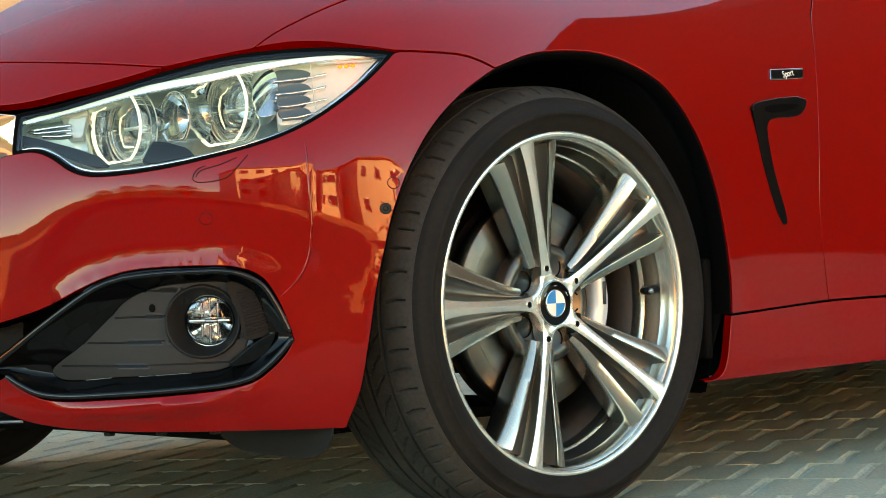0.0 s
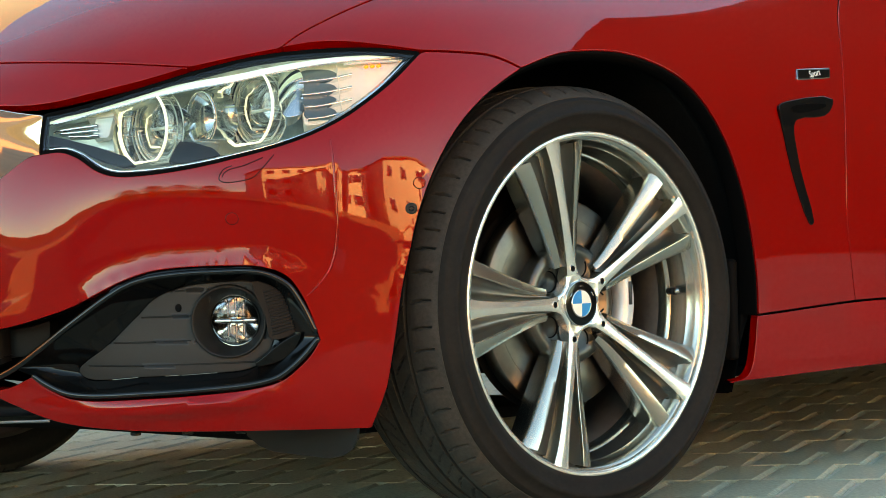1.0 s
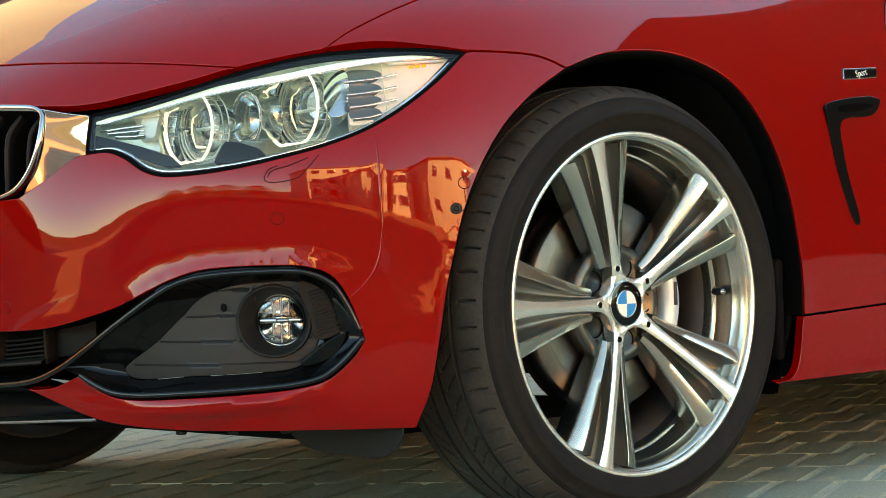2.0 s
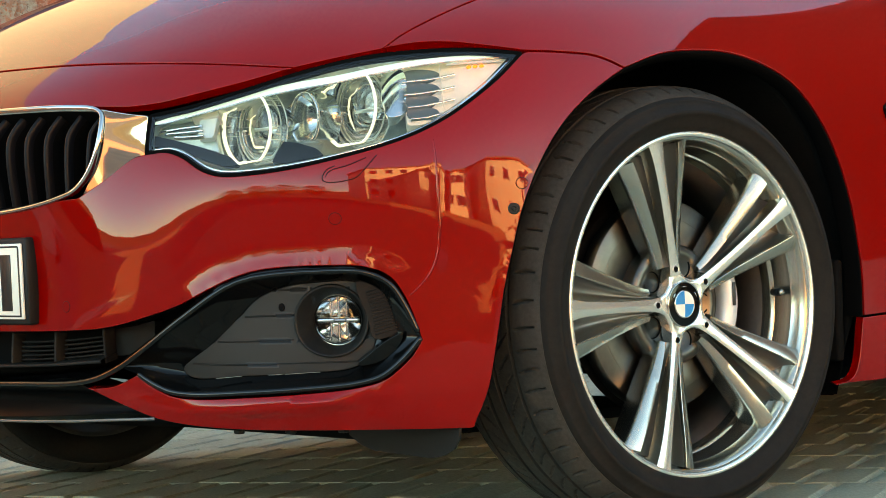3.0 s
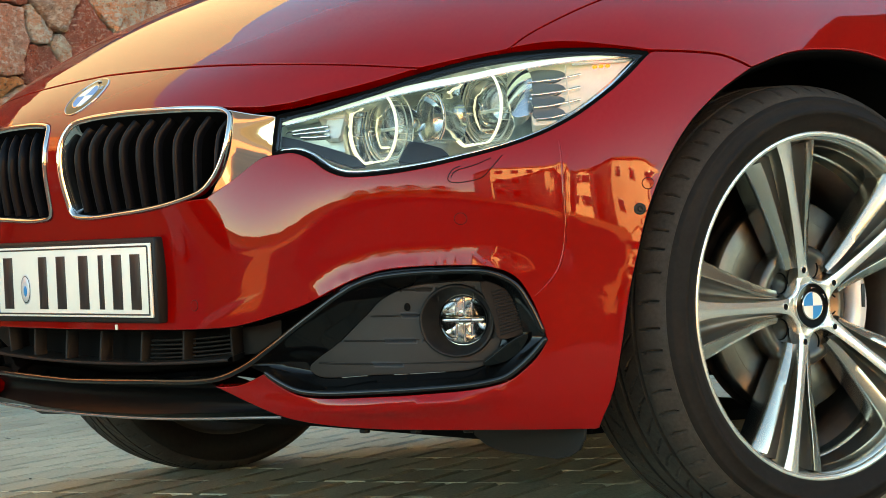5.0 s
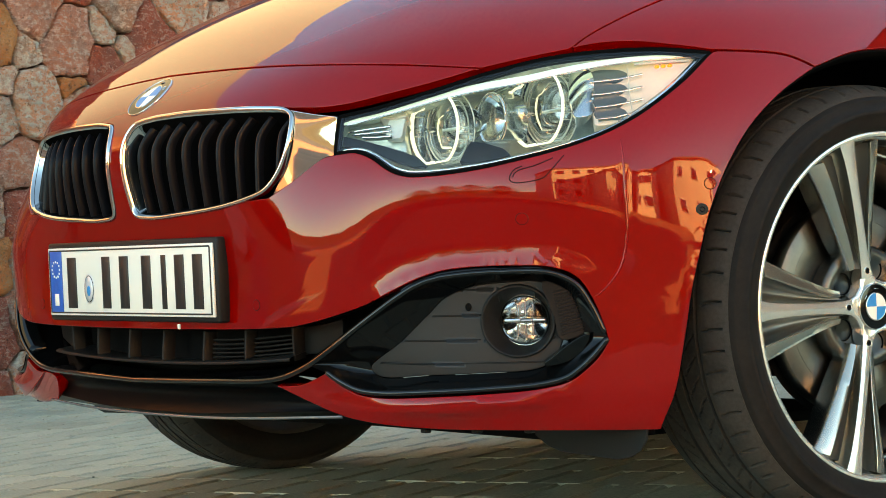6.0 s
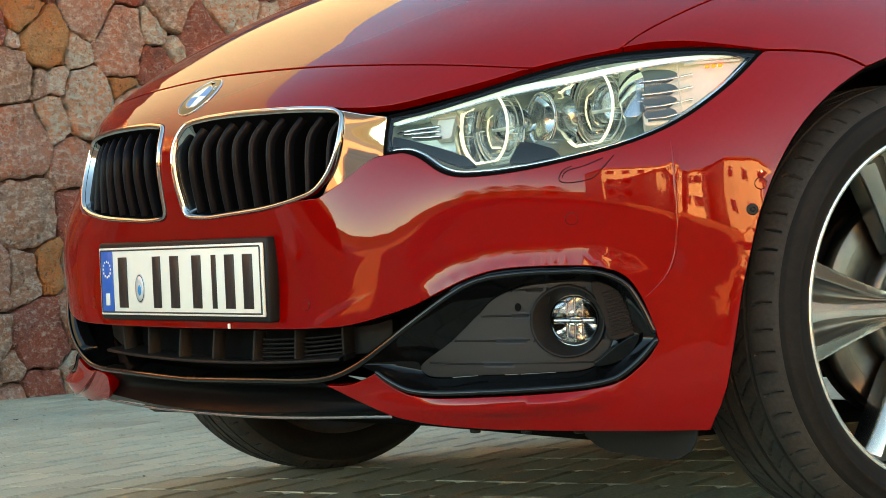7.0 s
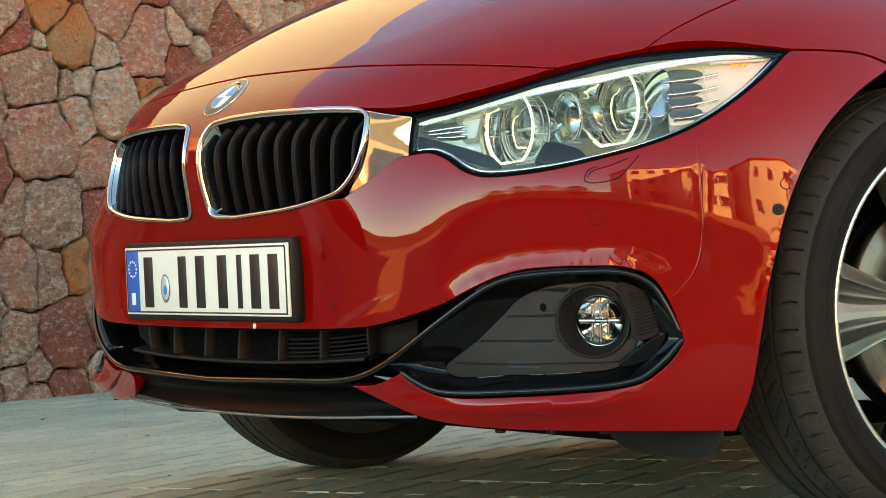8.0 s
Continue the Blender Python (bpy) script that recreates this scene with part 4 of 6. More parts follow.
LAMP_LINER = material("lamp_liner", (0.74, 0.79, 0.68), 0.25, 0.35, patch=0.45, patch_size=18)
LAMP_BOWL = material("smoked_reflector", (0.60, 0.62, 0.56), 0.12, 0.95, patch=0.3, patch_size=30)


def strap(name, line, depth, width, thick, mat, parent, side, label=""):
    """A flat bar along a flat line, standing in the depth of the lamp."""
    line = np.asarray(line)
    e = np.gradient(line, axis=0)
    n = np.stack([-e[:, 1], e[:, 0]], 1)
    n /= np.linalg.norm(n, axis=1, keepdims=True)
    rows = []
    for s, d in ((-1, thick), (-1, .0012), (-.7, 0), (.7, 0), (1, .0012), (1, thick)):
        rows.append(skin(flip_u(line + n * s * width / 2, side), depth + d)[0])
    return band(name, rows, mat, parent, False, label, flip=side < 0)


def headlight(side):
    top, bot = run(LAMP_TOP), run(LAMP_BOTTOM)
    loop = resample(join(top, bot, np.array([bot[-1], top[0]]))[:-1], .006)
    fl = lambda p: flip_u(p, side)
    lamp = panel("headlight", fl(grow(loop, .045)), LAMP_GREY, car, depth=.155, lip=.002, step=.02, label="clear headlight with twin glowing rings and chrome eyebrow")
    rows = [skin(fl(grow(loop, -i)), d)[0] for i, d in ((.0, .006), (.003, .010), (.002, .016))]
    band("housing_edge", rows, BLACK_GLOSS, lamp, True, flip=(side > 0) == (area2(loop) > 0))
    rows = [skin(fl(grow(loop, -i)), d)[0] for i, d in ((.002, .016), (-.002, .034), (-.018, .06), (-.045, .158))]
    band("housing", rows, LAMP_LINER, lamp, True, "pale grey lamp housing", flip=(side > 0) == (area2(loop) > 0))
    # black seal between the lamp and the body
    seal = [skin(fl(grow(loop, i)), d)[0] for i, d in ((-.006, .006), (-.004, .001), (.000, .0005), (.003, .003), (.006, .012), (.030, .04))]
    band("seal", seal, SEAL_BLACK, lamp, True, flip=(side > 0) == (area2(loop) > 0))
    # light guide along the top, like an eyebrow
    brow = smooth_curve(flat([(16.75, .6090), (17.55, .6150), (18.91, .6258), (20.23, .6362), (21.52, .6475), (23.48, 0.6594), (25.31, 0.6678), (26.88, 0.6776), (28.24, 0.6847), (29.64, 0.6902), (31.08, 0.6936), (32.54, 0.6955), (33.87, 0.6970)]), 8)
    k = np.linspace(0, 1, len(brow))
    wid = .0038 + .0072 * np.sin(np.clip(k ** .80 * .97 + .02, 0, 1) * math.pi) ** .9
    rows = [skin(fl(brow + np.stack([0 * k, wid * s], 1)), d)[0] for s, d in ((.5, .0145), (.46, .0125), (.3, .0115), (-.3, .0115), (-.46, .0125), (-.5, .0145))]
    band("eyebrow", rows, BROW_GLOW, lamp, False, "softly glowing light guide", flip=side > 0)
    tube("brow_line", skin(fl(brow - np.stack([0 * k, wid * .62], 1)), .013)[0], .0012, LAMP_CHROME, lamp, sides=6)
    # bright lip along the foot
    foot = run(LAMP_BOTTOM[2:])
    foot = foot + np.stack([0 * foot[:, 0], 0 * foot[:, 0] + .0085], 1)
    tube("foot_lip", skin(fl(foot), .012)[0], .0026, LAMP_CHROME, lamp, sides=8)
    edge_in = join(run(LAMP_BOTTOM[:4]))
    strap("tail_lip", edge_in + np.array([-.012, .004]), .012, .007, .01, LAMP_CHROME, lamp, side)
    # two clear tubes that look ahead, each with a flat-footed glowing ring at its mouth
    ca, sa_ = math.cos(radians(11)), math.sin(radians(11))

    def at(c, r, z, k):
        r, z = np.broadcast_arrays(np.asarray(r, float), np.asarray(z, float))
        return np.stack([c[0] + ca * k + sa_ * r, (c[1] + sa_ * k - ca * r) * side, c[2] + z], 1)

    def mouth(a, b, cz, foot, n=72):
        w = np.linspace(0, 2 * math.pi, n, endpoint=False)
        r, z = a * np.sin(w), cz + b * np.cos(w)
        return r, np.maximum(z, foot + .09 * r)

    for c, a, b, cz, foot, collar, reach_k in (((-.5983, -.5706, .5897), .0436, .055, .004, -.0455, .020, .075), ((-.4846, -.6583, .6129), .0490, .060, .008, -.0465, .026, .098)):
        r, z = mouth(a, b, cz, foot)
        lo = mouth(a * .93, b * .95, cz, foot + .004)
        # the ring runs from the notch over the foot up to the right; its top is open
        w = np.linspace(0, 2 * math.pi, 72, endpoint=False)
        keep = np.nonzero((w > radians(36)) & (w < radians(298)))[0]
        rows = [at(c, r[keep] * q, (z[keep] - cz) * q + cz, k) for q, k in ((.958, .004), (.958, .0008), (.966, 0), (.992, 0), (1.0, .0008), (1.0, .005))]
        ring = band("light_ring", rows, RING_GLOW, lamp, False, "glowing white ring", flip=side < 0)
        near_side = np.nonzero((w > radians(178)) & (w < radians(300)))[0]
        tube("ring_bend", at(c, r[near_side] * .98, (z[near_side] - cz) * .98 + cz, -.001), .0022, RING_GLOW, lamp, sides=6)
        e = np.array([r[keep[-1]], z[keep[-1]]])
        hook = np.array([e * .97, e * .97 + [.007, .004], e * .97 + [.017, .0055], e * .97 + [.021, .010], e * .97 + [.024, .017]])
        tube("ring_notch", at(c, hook[:, 0], hook[:, 1], .002), .0018, RING_GLOW, lamp, sides=6)
        # fluted wall of the tube and the thin ring at its back
        fl_n = np.arange(72) % 2
        wall_rows = [at(c, r * q * (1 - .012 * fl_n), (z - cz) * q * (1 - .012 * fl_n) + cz, k) for q, k in ((.975, .008), (.97, .020), (.965, .034))]
        band("tube", wall_rows, LENS, lamp, True, "clear fluted tube", flip=side < 0)
        for q, k, rad, mat in ((1.0, .038, .0011, LAMP_WHITE), (.90, .030, .0012, LAMP_WHITE), (.84, .033, .0008, LAMP_WHITE), (.70, .026, .0006, LAMP_CHROME), (.955, .0445, .0010, LAMP_WHITE)):
            tube("tube_ring", at(c, r * q, (z - cz) * q + cz, k), rad, mat, lamp, closed=True, sides=6)
        # pale bars along the flutes paint their bright streaks
        for q in np.radians([14, 20, 26, 32, 40, 48, 58, 100, 112, 248, 262, 276, 290]):
            j = int(q / (2 * math.pi) * 72)
            pts = np.concatenate([at(c, [r[j] * .972], [(z[j] - cz) * .972 + cz], k) for k in (.006, .036)])
            tube("flute", pts, .0006, LAMP_WHITE, lamp, sides=5)
        # domed lens, with a faceted reflector behind it
        dome = [at(c, r * .78 * math.cos(q), (z - cz) * .78 * math.cos(q) + cz, .036 - .016 * math.sin(q)) for q in np.linspace(0, 1.5, 9)]
        band("projector", dome, LENS, lamp, True, "domed projector lens", flip=side < 0)
        cone = [at(c, r * q * (1 - .06 * fl_n * (q < .9)), (z - cz) * q * (1 - .06 * fl_n * (q < .9)) + cz, k) for q, k in ((.955, .044), (.80, .046), (.66, .056), (.55, .070), (.40, .078), (.05, .080))]
        band("faceted_reflector", cone, LAMP_FLUTED, lamp, True, flip=side < 0)
        # bright shelf across the lens, with its foot
        uu = np.linspace(-.62, .78, 12) * a
        shelf = [at(c, uu, .002 + uu * .06 + dz, k) for dz, k in ((-.0020, .030), (.0, .022), (.0022, .024), (.0026, .040))]
        band("shelf", shelf, LAMP_WHITE, lamp, False, "bright shelf", flip=side > 0)
        post = np.linspace(-.030, -.002, 5)
        tube("post", at(c, 0 * post + a * .30, post, .032), .0022, LAMP_CHROME, lamp, sides=6)
        # polished collar behind the tube
        ww = np.linspace(0, 2 * math.pi, 40, endpoint=False)
        rows = [at(c, collar * q * np.cos(ww), .013 + collar * q * np.sin(ww), k) for q, k in ((1.25, .040), (1.0, .046), (.94, reach_k * .8), (1.0, reach_k), (1.22, reach_k + .004), (1.22, reach_k + .008))]
        band("collar", rows, LAMP_CHROME, lamp, True, "polished collar", flip=side > 0)
        rows = [at(c, r * q, (z - cz) * q + cz, k) for q, k in ((1.0, .040), (1.02, .05), (1.04, .085), (1.04, .12))]
        band("shroud", rows, LENS, lamp, True, flip=side > 0)
    # smaller bowl between them
    c = (-.5368, -.6250, .6007)
    r, z = mouth(.0245, .036, .004, -.026)
    bowl = [at(c, r * q, (z - .004) * q + .004, k) for q, k in ((1.06, .05), (1.05, .004), (1.02, 0), (.98, .001), (.90, .012), (.5, .03), (.05, .034))]
    band("bowl", bowl, LAMP_BOWL, lamp, True, "smoked bowl", flip=side < 0)
    half = np.nonzero(r > .010)[0]
    rows = [at(c, r[half] * q, (z[half] - .004) * q + .004, k) for q, k in ((1.05, .004), (1.05, -.001), (.99, -.001), (.97, .004))]
    band("bowl_trim", rows, LAMP_CREAM, lamp, False, "cream trim strip", flip=side < 0)
    tube("bowl_edge", at(c, r * 1.04, (z - .004) * 1.04 + .004, 0), .0012, LAMP_CHROME, lamp, closed=True, sides=6)
    for dz, k in ((.044, .02), (.052, .03)):
        uu = np.linspace(-.03, .03, 6)
        tube("rail", at(c, uu, dz + uu * .3, k), .0022, LAMP_BOWL, lamp, sides=6)
    # indicator reflector at the inner end
    refl = flat([(18.09, 0.6371), (19.48, 0.6410), (19.76, 0.6269), (18.35, 0.6237)])
    panel("indicator_reflector", fl(refl), LAMP_CREAM, lamp, depth=.026, lip=.02, step=.01, gap=0)
    panel("reflector_foot", fl(flat([(18.82, 0.6260), (19.65, 0.6289), (19.77, 0.5955), (18.93, 0.5940)])), LAMP_WHITE, lamp, depth=.030, lip=.01, step=.01, gap=0)
    for ln in ([(16.78, 0.6024), (17.98, 0.6074), (19.09, 0.6111)], [(17.16, 0.5985), (18.20, 0.6010), (19.21, 0.6035)], [(17.71, 0.5936), (18.57, 0.5936), (19.32, 0.5954)]):
        strap("step", smooth_curve(flat(ln), 6), .024, .0035, .008, LAMP_CHROME, lamp, side)
    tray = flat([(15.80, 0.6095), (15.69, 0.6302), (16.82, 0.6382), (17.89, 0.6473), (18.84, 0.6513), (19.08, 0.6498), (19.63, 0.6065), (19.99, 0.5789), (18.89, 0.5878), (17.20, 0.6005)])
    panel("inner_tray", fl(tray), LAMP_PALE, lamp, depth=.044, lip=.02, step=.012, gap=0)
    dark_trim = flat([(16.31, 0.5949), (17.77, 0.5859), (19.40, 0.5734), (21.05, 0.5570), (21.54, 0.5436), (20.90, 0.5429), (19.49, 0.5575), (18.50, 0.5705), (17.36, 0.5774), (16.42, 0.5780)])
    panel("lower_trim", fl(dark_trim), BLACK_PLASTIC, lamp, depth=.020, lip=.01, step=.008, edge=.004, gap=0)
    # flat black sheet that paints the dark gap between the tubes
    pocket = flat([(23.06, 0.5585), (23.37, 0.5925), (24.02, 0.5903), (25.07, 0.5791), (25.49, 0.5668), (23.76, 0.5545)])
    panel("pocket", fl(pocket), BLACK_PLASTIC, lamp, depth=.042, lip=.02, step=.01, gap=0)
    # louvres and the side reflector at the tail
    tail = flat([(27.91, 0.7000), (30.24, 0.7042), (32.57, 0.7038), (34.01, 0.7052), (33.50, 0.6814), (32.20, 0.6457), (31.20, 0.6200), (30.17, 0.6046), (29.41, 0.6041), (28.87, 0.6463), (28.29, 0.6809)])
    panel("side_reflector", fl(tail), LAMP_CREAM, lamp, depth=.030, lip=.02, step=.008, gap=0, bulge=lambda v: .010 * np.clip((np.abs(v[:, 0]) - .86) / .09, 0, 1))
    for slot in ([(28.48, 0.6841), (30.00, 0.6849), (30.41, 0.6778), (30.07, 0.6729), (28.68, 0.6729)], [(28.76, 0.6630), (30.17, 0.6638), (30.57, 0.6571), (30.23, 0.6524), (28.95, 0.6524)], [(28.97, 0.6453), (30.31, 0.6460), (30.71, 0.6391), (30.37, 0.6342), (29.17, 0.6343)], [(29.22, 0.6264), (30.45, 0.6271), (30.84, 0.6198), (30.51, 0.6148), (29.41, 0.6150)]):
        panel("louvre", fl(smooth_curve(flat(slot), 6, True)), LOUVRE_GREY, lamp, depth=.026, lip=.006, step=.008, gap=0)
    for ln in ([(28.57, 0.6658), (29.41, 0.6676), (30.31, 0.6702), (31.22, 0.6755)], [(28.88, 0.6467), (29.72, 0.6484), (30.45, 0.6511), (31.35, 0.6562)], [(29.23, 0.6275), (30.05, 0.6292), (30.59, 0.6321), (31.48, 0.6372)], [(29.51, 0.6086), (30.32, 0.6103), (30.72, 0.6134), (31.59, 0.6186)]):
        strap("louvre_blade", smooth_curve(flat(ln), 8), .021, .0030, .010, LAMP_CHROME, lamp, side)
    strap("divider", smooth_curve(flat([(30.30, 0.6912), (30.71, 0.6528), (31.17, 0.6134)]), 8), .018, .0014, .004, LAMP_CREAM, lamp, side)
    strap("tail_eyebrow", smooth_curve(flat([(30.68, 0.6884), (31.70, 0.6904), (32.59, 0.6912), (33.56, 0.6918)]), 8), .016, .0030, .003, LAMP_WHITE, lamp, side)
    drum = smooth_curve(flat([(27.41, 0.6900), (28.40, 0.6851), (28.91, 0.6534), (29.13, 0.6232), (28.35, 0.6160)]), 6, True)
    mid = drum[:, 0].mean()
    panel("side_drum", fl(drum), LAMP_CHROME, lamp, depth=.040, lip=.02, step=.006, gap=0, bulge=lambda v: .016 - 9.0 * (np.abs(v[:, 0]) - mid) ** 2)
    for a, z0 in ((31.91, 0.6785), (32.23, 0.6792), (32.56, 0.6799)):
        c = flat([(a, z0)])[0]
        dot = [skin(fl(c + np.stack([.0034 * math.cos(q) * np.cos(w) * 1.1, .0026 * math.cos(q) * np.sin(w)], 1)), .012 - .003 * math.sin(q))[0] for q in (0, .6, 1.1, 1.5)]
        band("amber_light", dot, AMBER_GLOW, lamp, True, "small amber light", flip=side < 0)
    cover = panel("cover", fl(grow(loop, -.001)), CLEAR, lamp, depth=.0015, lip=.003, step=.012, gap=0, label="clear polycarbonate cover")
    cover.visible_shadow = False


for side in (1, -1):
    headlight(side)

# ---- flank ----
for w in (1, -1):
    vent = smooth_curve(flat(GILL), 3, True)
    gill = panel("side_vent", flip_u(grow(vent, .0), w), BLACK_GLOSS, car, depth=-.002, lip=.006, step=.008, edge=.004, gap=0, label="gloss black hockey-stick side vent", bulge=lambda v: .004 * np.clip((v[:, 1] - .60) / .03, 0, 1))
    slot = smooth_curve(flat([(66.2, .634), (72.4, .6425), (72.0, .639), (66.4, .629)]), 4, True)
    panel("vent_slot", flip_u(slot, w), SEAL_BLACK, gill, depth=-.0066, lip=.003, step=.006, edge=.003, gap=0)
    bd = flat([(68.2, .7010), (74.2, .7085), (74.0, .6925), (68.05, .6840)])
    badge = panel("badge", flip_u(bd, w), CHROME, car, depth=-.0022, lip=.003, step=.008, edge=.003, gap=0, label="small chrome-edged black badge with white lettering")
    cb = bd.mean(0)
    panel("badge_face", flip_u(cb + (bd - cb) * [.95, .78], w), BLACK_GLOSS, badge, depth=-.0032, lip=.002, step=.008, edge=.003, gap=0)
    font = bpy.data.curves.new("badge_text", "FONT")
    font.body, font.size, font.extrude, font.align_x, font.align_y = "Sport", .0165, .0003, "CENTER", "CENTER"
    tmp = bpy.data.objects.new("badge_text", font)
    me = bpy.data.meshes.new_from_object(tmp)
    bpy.data.objects.remove(tmp)
    me.materials.append(WHITE)
    tx = new("lettering", me)
    tx.parent = badge
    p, n = skin(flip_u([cb], w), -.0036)
    p2, _ = skin(flip_u([cb + [.01, .0011]], w), -.0036)
    ex = Vector(p2[0] - p[0]).normalized() * w
    nz = Vector(n[0]).normalized()
    ey = nz.cross(ex).normalized()
    tx.matrix_local = Matrix.Translation(Vector(p[0])) @ Matrix((ex, ey, nz)).transposed().to_4x4()

# black edging inside the wheel arches
for w in (1, -1):
    arch = resample(join(run(ARCH_FRONT[1:]), run(ARCH_REAR)), .008, False)
    e = np.gradient(arch, axis=0)
    inw = np.stack([e[:, 1], -e[:, 0]], 1) / np.linalg.norm(e, axis=1, keepdims=True)
    rows = [skin(flip_u(arch + inw * i, w), d)[0] for i, d in ((-.0022, .0035), (.0005, .0030), (.0022, .0045), (.0024, .03), (-.004, .034))]
    band("arch_edging", rows, SEAL_BLACK, car, False, "black plastic wheel arch edging", flip=w < 0)

# ---- wheel housings, floor and the closed rest of the body ----
LINER = material("wheel_liner", (0.005, 0.0048, 0.0045), 0.85, grain=0.3, grain_size=90, bump=0.001, spec=0.05)
ang = np.linspace(radians(-24), radians(196), 60)
for w in (1, -1):
    rows = []
    for inset, y, r, wide in ((.018, None, .388, .05), (.022, None, .388, .012), (.03, None, .394, .002), (0, .72, .396, 0), (0, .56, .396, 0), (0, .52, .33, 0), (0, .52, .05, 0)):
        r = r + wide * np.clip(np.cos(ang) * 1.5, 0, 1) * np.clip(np.sin(ang) * 3 + .6, 0, 1)
        x = .006 + r * np.cos(ang)
        yy = np.interp(x, (-.40, -.30, -.2, 0, .2, .4), (.818, .845, .866, .878, .886, .890)) - inset if y is None else np.full(60, y)
        rows.append(np.stack([x, -w * yy, .325 + r * np.sin(ang)], 1))
    band("wheel_liner", rows, LINER, car, False, flip=w < 0)
    side_back = flat([(62, .22), (116, .22), (116, .90), (88, .90), (79, .75), (63, .5)])
    panel("inner_side", flip_u(side_back, w), DARK, car, depth=.035, lip=.001, step=.1, edge=.05)
turns = np.radians(np.linspace(-30.5, 30.5, 40)) * SCALE
# the second, lower tray is unseen, added to darken the paving beneath
for inset, level in ((.035, .178), (.17, .160)):
    rim_pts = skin(np.stack([turns, 0 * turns + .178], 1), inset)[0]
    rim_pts = [(q[0], q[1], level) for q in rim_pts] + [(-.40, -.80, level), (-.40, .80, level)]
    rim_pts = rim_pts[::-1]
    bm = bmesh.new()
    bm.faces.new([bm.verts.new(q) for q in rim_pts])
    ext = bmesh.ops.extrude_face_region(bm, geom=bm.faces[:])
    bmesh.ops.translate(bm, vec=(0, 0, .01), verts=[e for e in ext["geom"] if isinstance(e, bmesh.types.BMVert)])
    part("front_tray", bm, DARK, car, smooth=False)
# the front pan hangs low, unseen, to keep light off the paving
for x0, x1, yy, z in ((.385, 3.4, .80, .195), (-.30, .40, .515, .135)):
    block("floor_pan", (x1 - x0, 2 * yy, .02), ((x0 + x1) / 2, 0, z), DARK, car, .004)
# tail and cabin, closed
secs, sec_n = [], 40
wq = np.linspace(0, 2 * math.pi, sec_n, endpoint=False)
for x, hw, z0, z1 in ((1.30, .895, .20, .93), (2.0, .89, .20, .95), (2.7, .90, .20, .97), (3.3, .86, .24, .98), (3.65, .78, .32, .96), (3.80, .66, .42, .88), (3.83, .2, .55, .75)):
    c, s = np.cos(wq), np.sin(wq)
    secs.append(np.stack([np.full(sec_n, x), hw * np.sign(c) * np.abs(c) ** .35, (z0 + z1) / 2 + (z1 - z0) / 2 * np.sign(s) * np.abs(s) ** .45], 1))
band("tail_body", secs, PAINT, car, True, flip=True)
secs = []
for x, hw, z1 in ((.05, .62, .97), (.45, .62, 1.13), (.85, .60, 1.27), (1.25, .58, 1.345), (1.8, .57, 1.355), (2.4, .55, 1.27), (2.9, .52, 1.10), (3.25, .50, .96)):
    c, s = np.cos(wq), np.sin(wq)
    zb = .90
    secs.append(np.stack([np.full(sec_n, x), (hw + .14 * np.clip(-s, 0, 1)) * np.sign(c) * np.abs(c) ** .6, zb + (z1 - zb) * np.where(s > 0, np.abs(s) ** .6, -.2)], 1))
band("cabin", secs, BLACK_GLOSS, car, True, flip=True)
for w in (1, -1):
    block("mud_guard", (.02, .26, .165), (.372, -w * .745, .3025), LINER, car, .006)
    flap = [(-.415, -w * y, z) for y, z in ((.563, .175), (.800, .175), (.797, .152), (.786, .137), (.766, .127), (.740, .122), (.62, .126), (.59, .133), (.563, .147))]
    bm = bmesh.new()
    f0 = bm.faces.new([bm.verts.new(q) for q in flap])
    ex = bmesh.ops.extrude_face_region(bm, geom=[f0])
    bmesh.ops.translate(bm, vec=(.004, 0, 0), verts=[e for e in ex["geom"] if isinstance(e, bmesh.types.BMVert)])
    part("air_deflector", bm, BLACK_PLASTIC, car, "dark rubber air deflector", smooth=False)
    for a in (20.5, 23.2, 25.8):
        q = skin(flip_u(flat([(a, .168)]), w), .03)[0][0]
        block("clip", (.012, .012, .006), (q[0], q[1], .1665), BLACK_PLASTIC, car, .002)

# ---- wheels ----
WHEEL_TURN = 4.7
BARREL_DARK = material("dark_inner_barrel", (0.035, 0.030, 0.025), 0.6, 0.2, grain=0.3, grain_size=80)


def two_mat(name, verts, faces, mats, kinds, parent):
    ob = mesh_part(name, verts, faces, mats[0], parent, smooth=False)
    ob.data.materials.append(mats[1])
    for p, k in zip(ob.data.polygons, kinds):
        p.material_index = k
    return ob


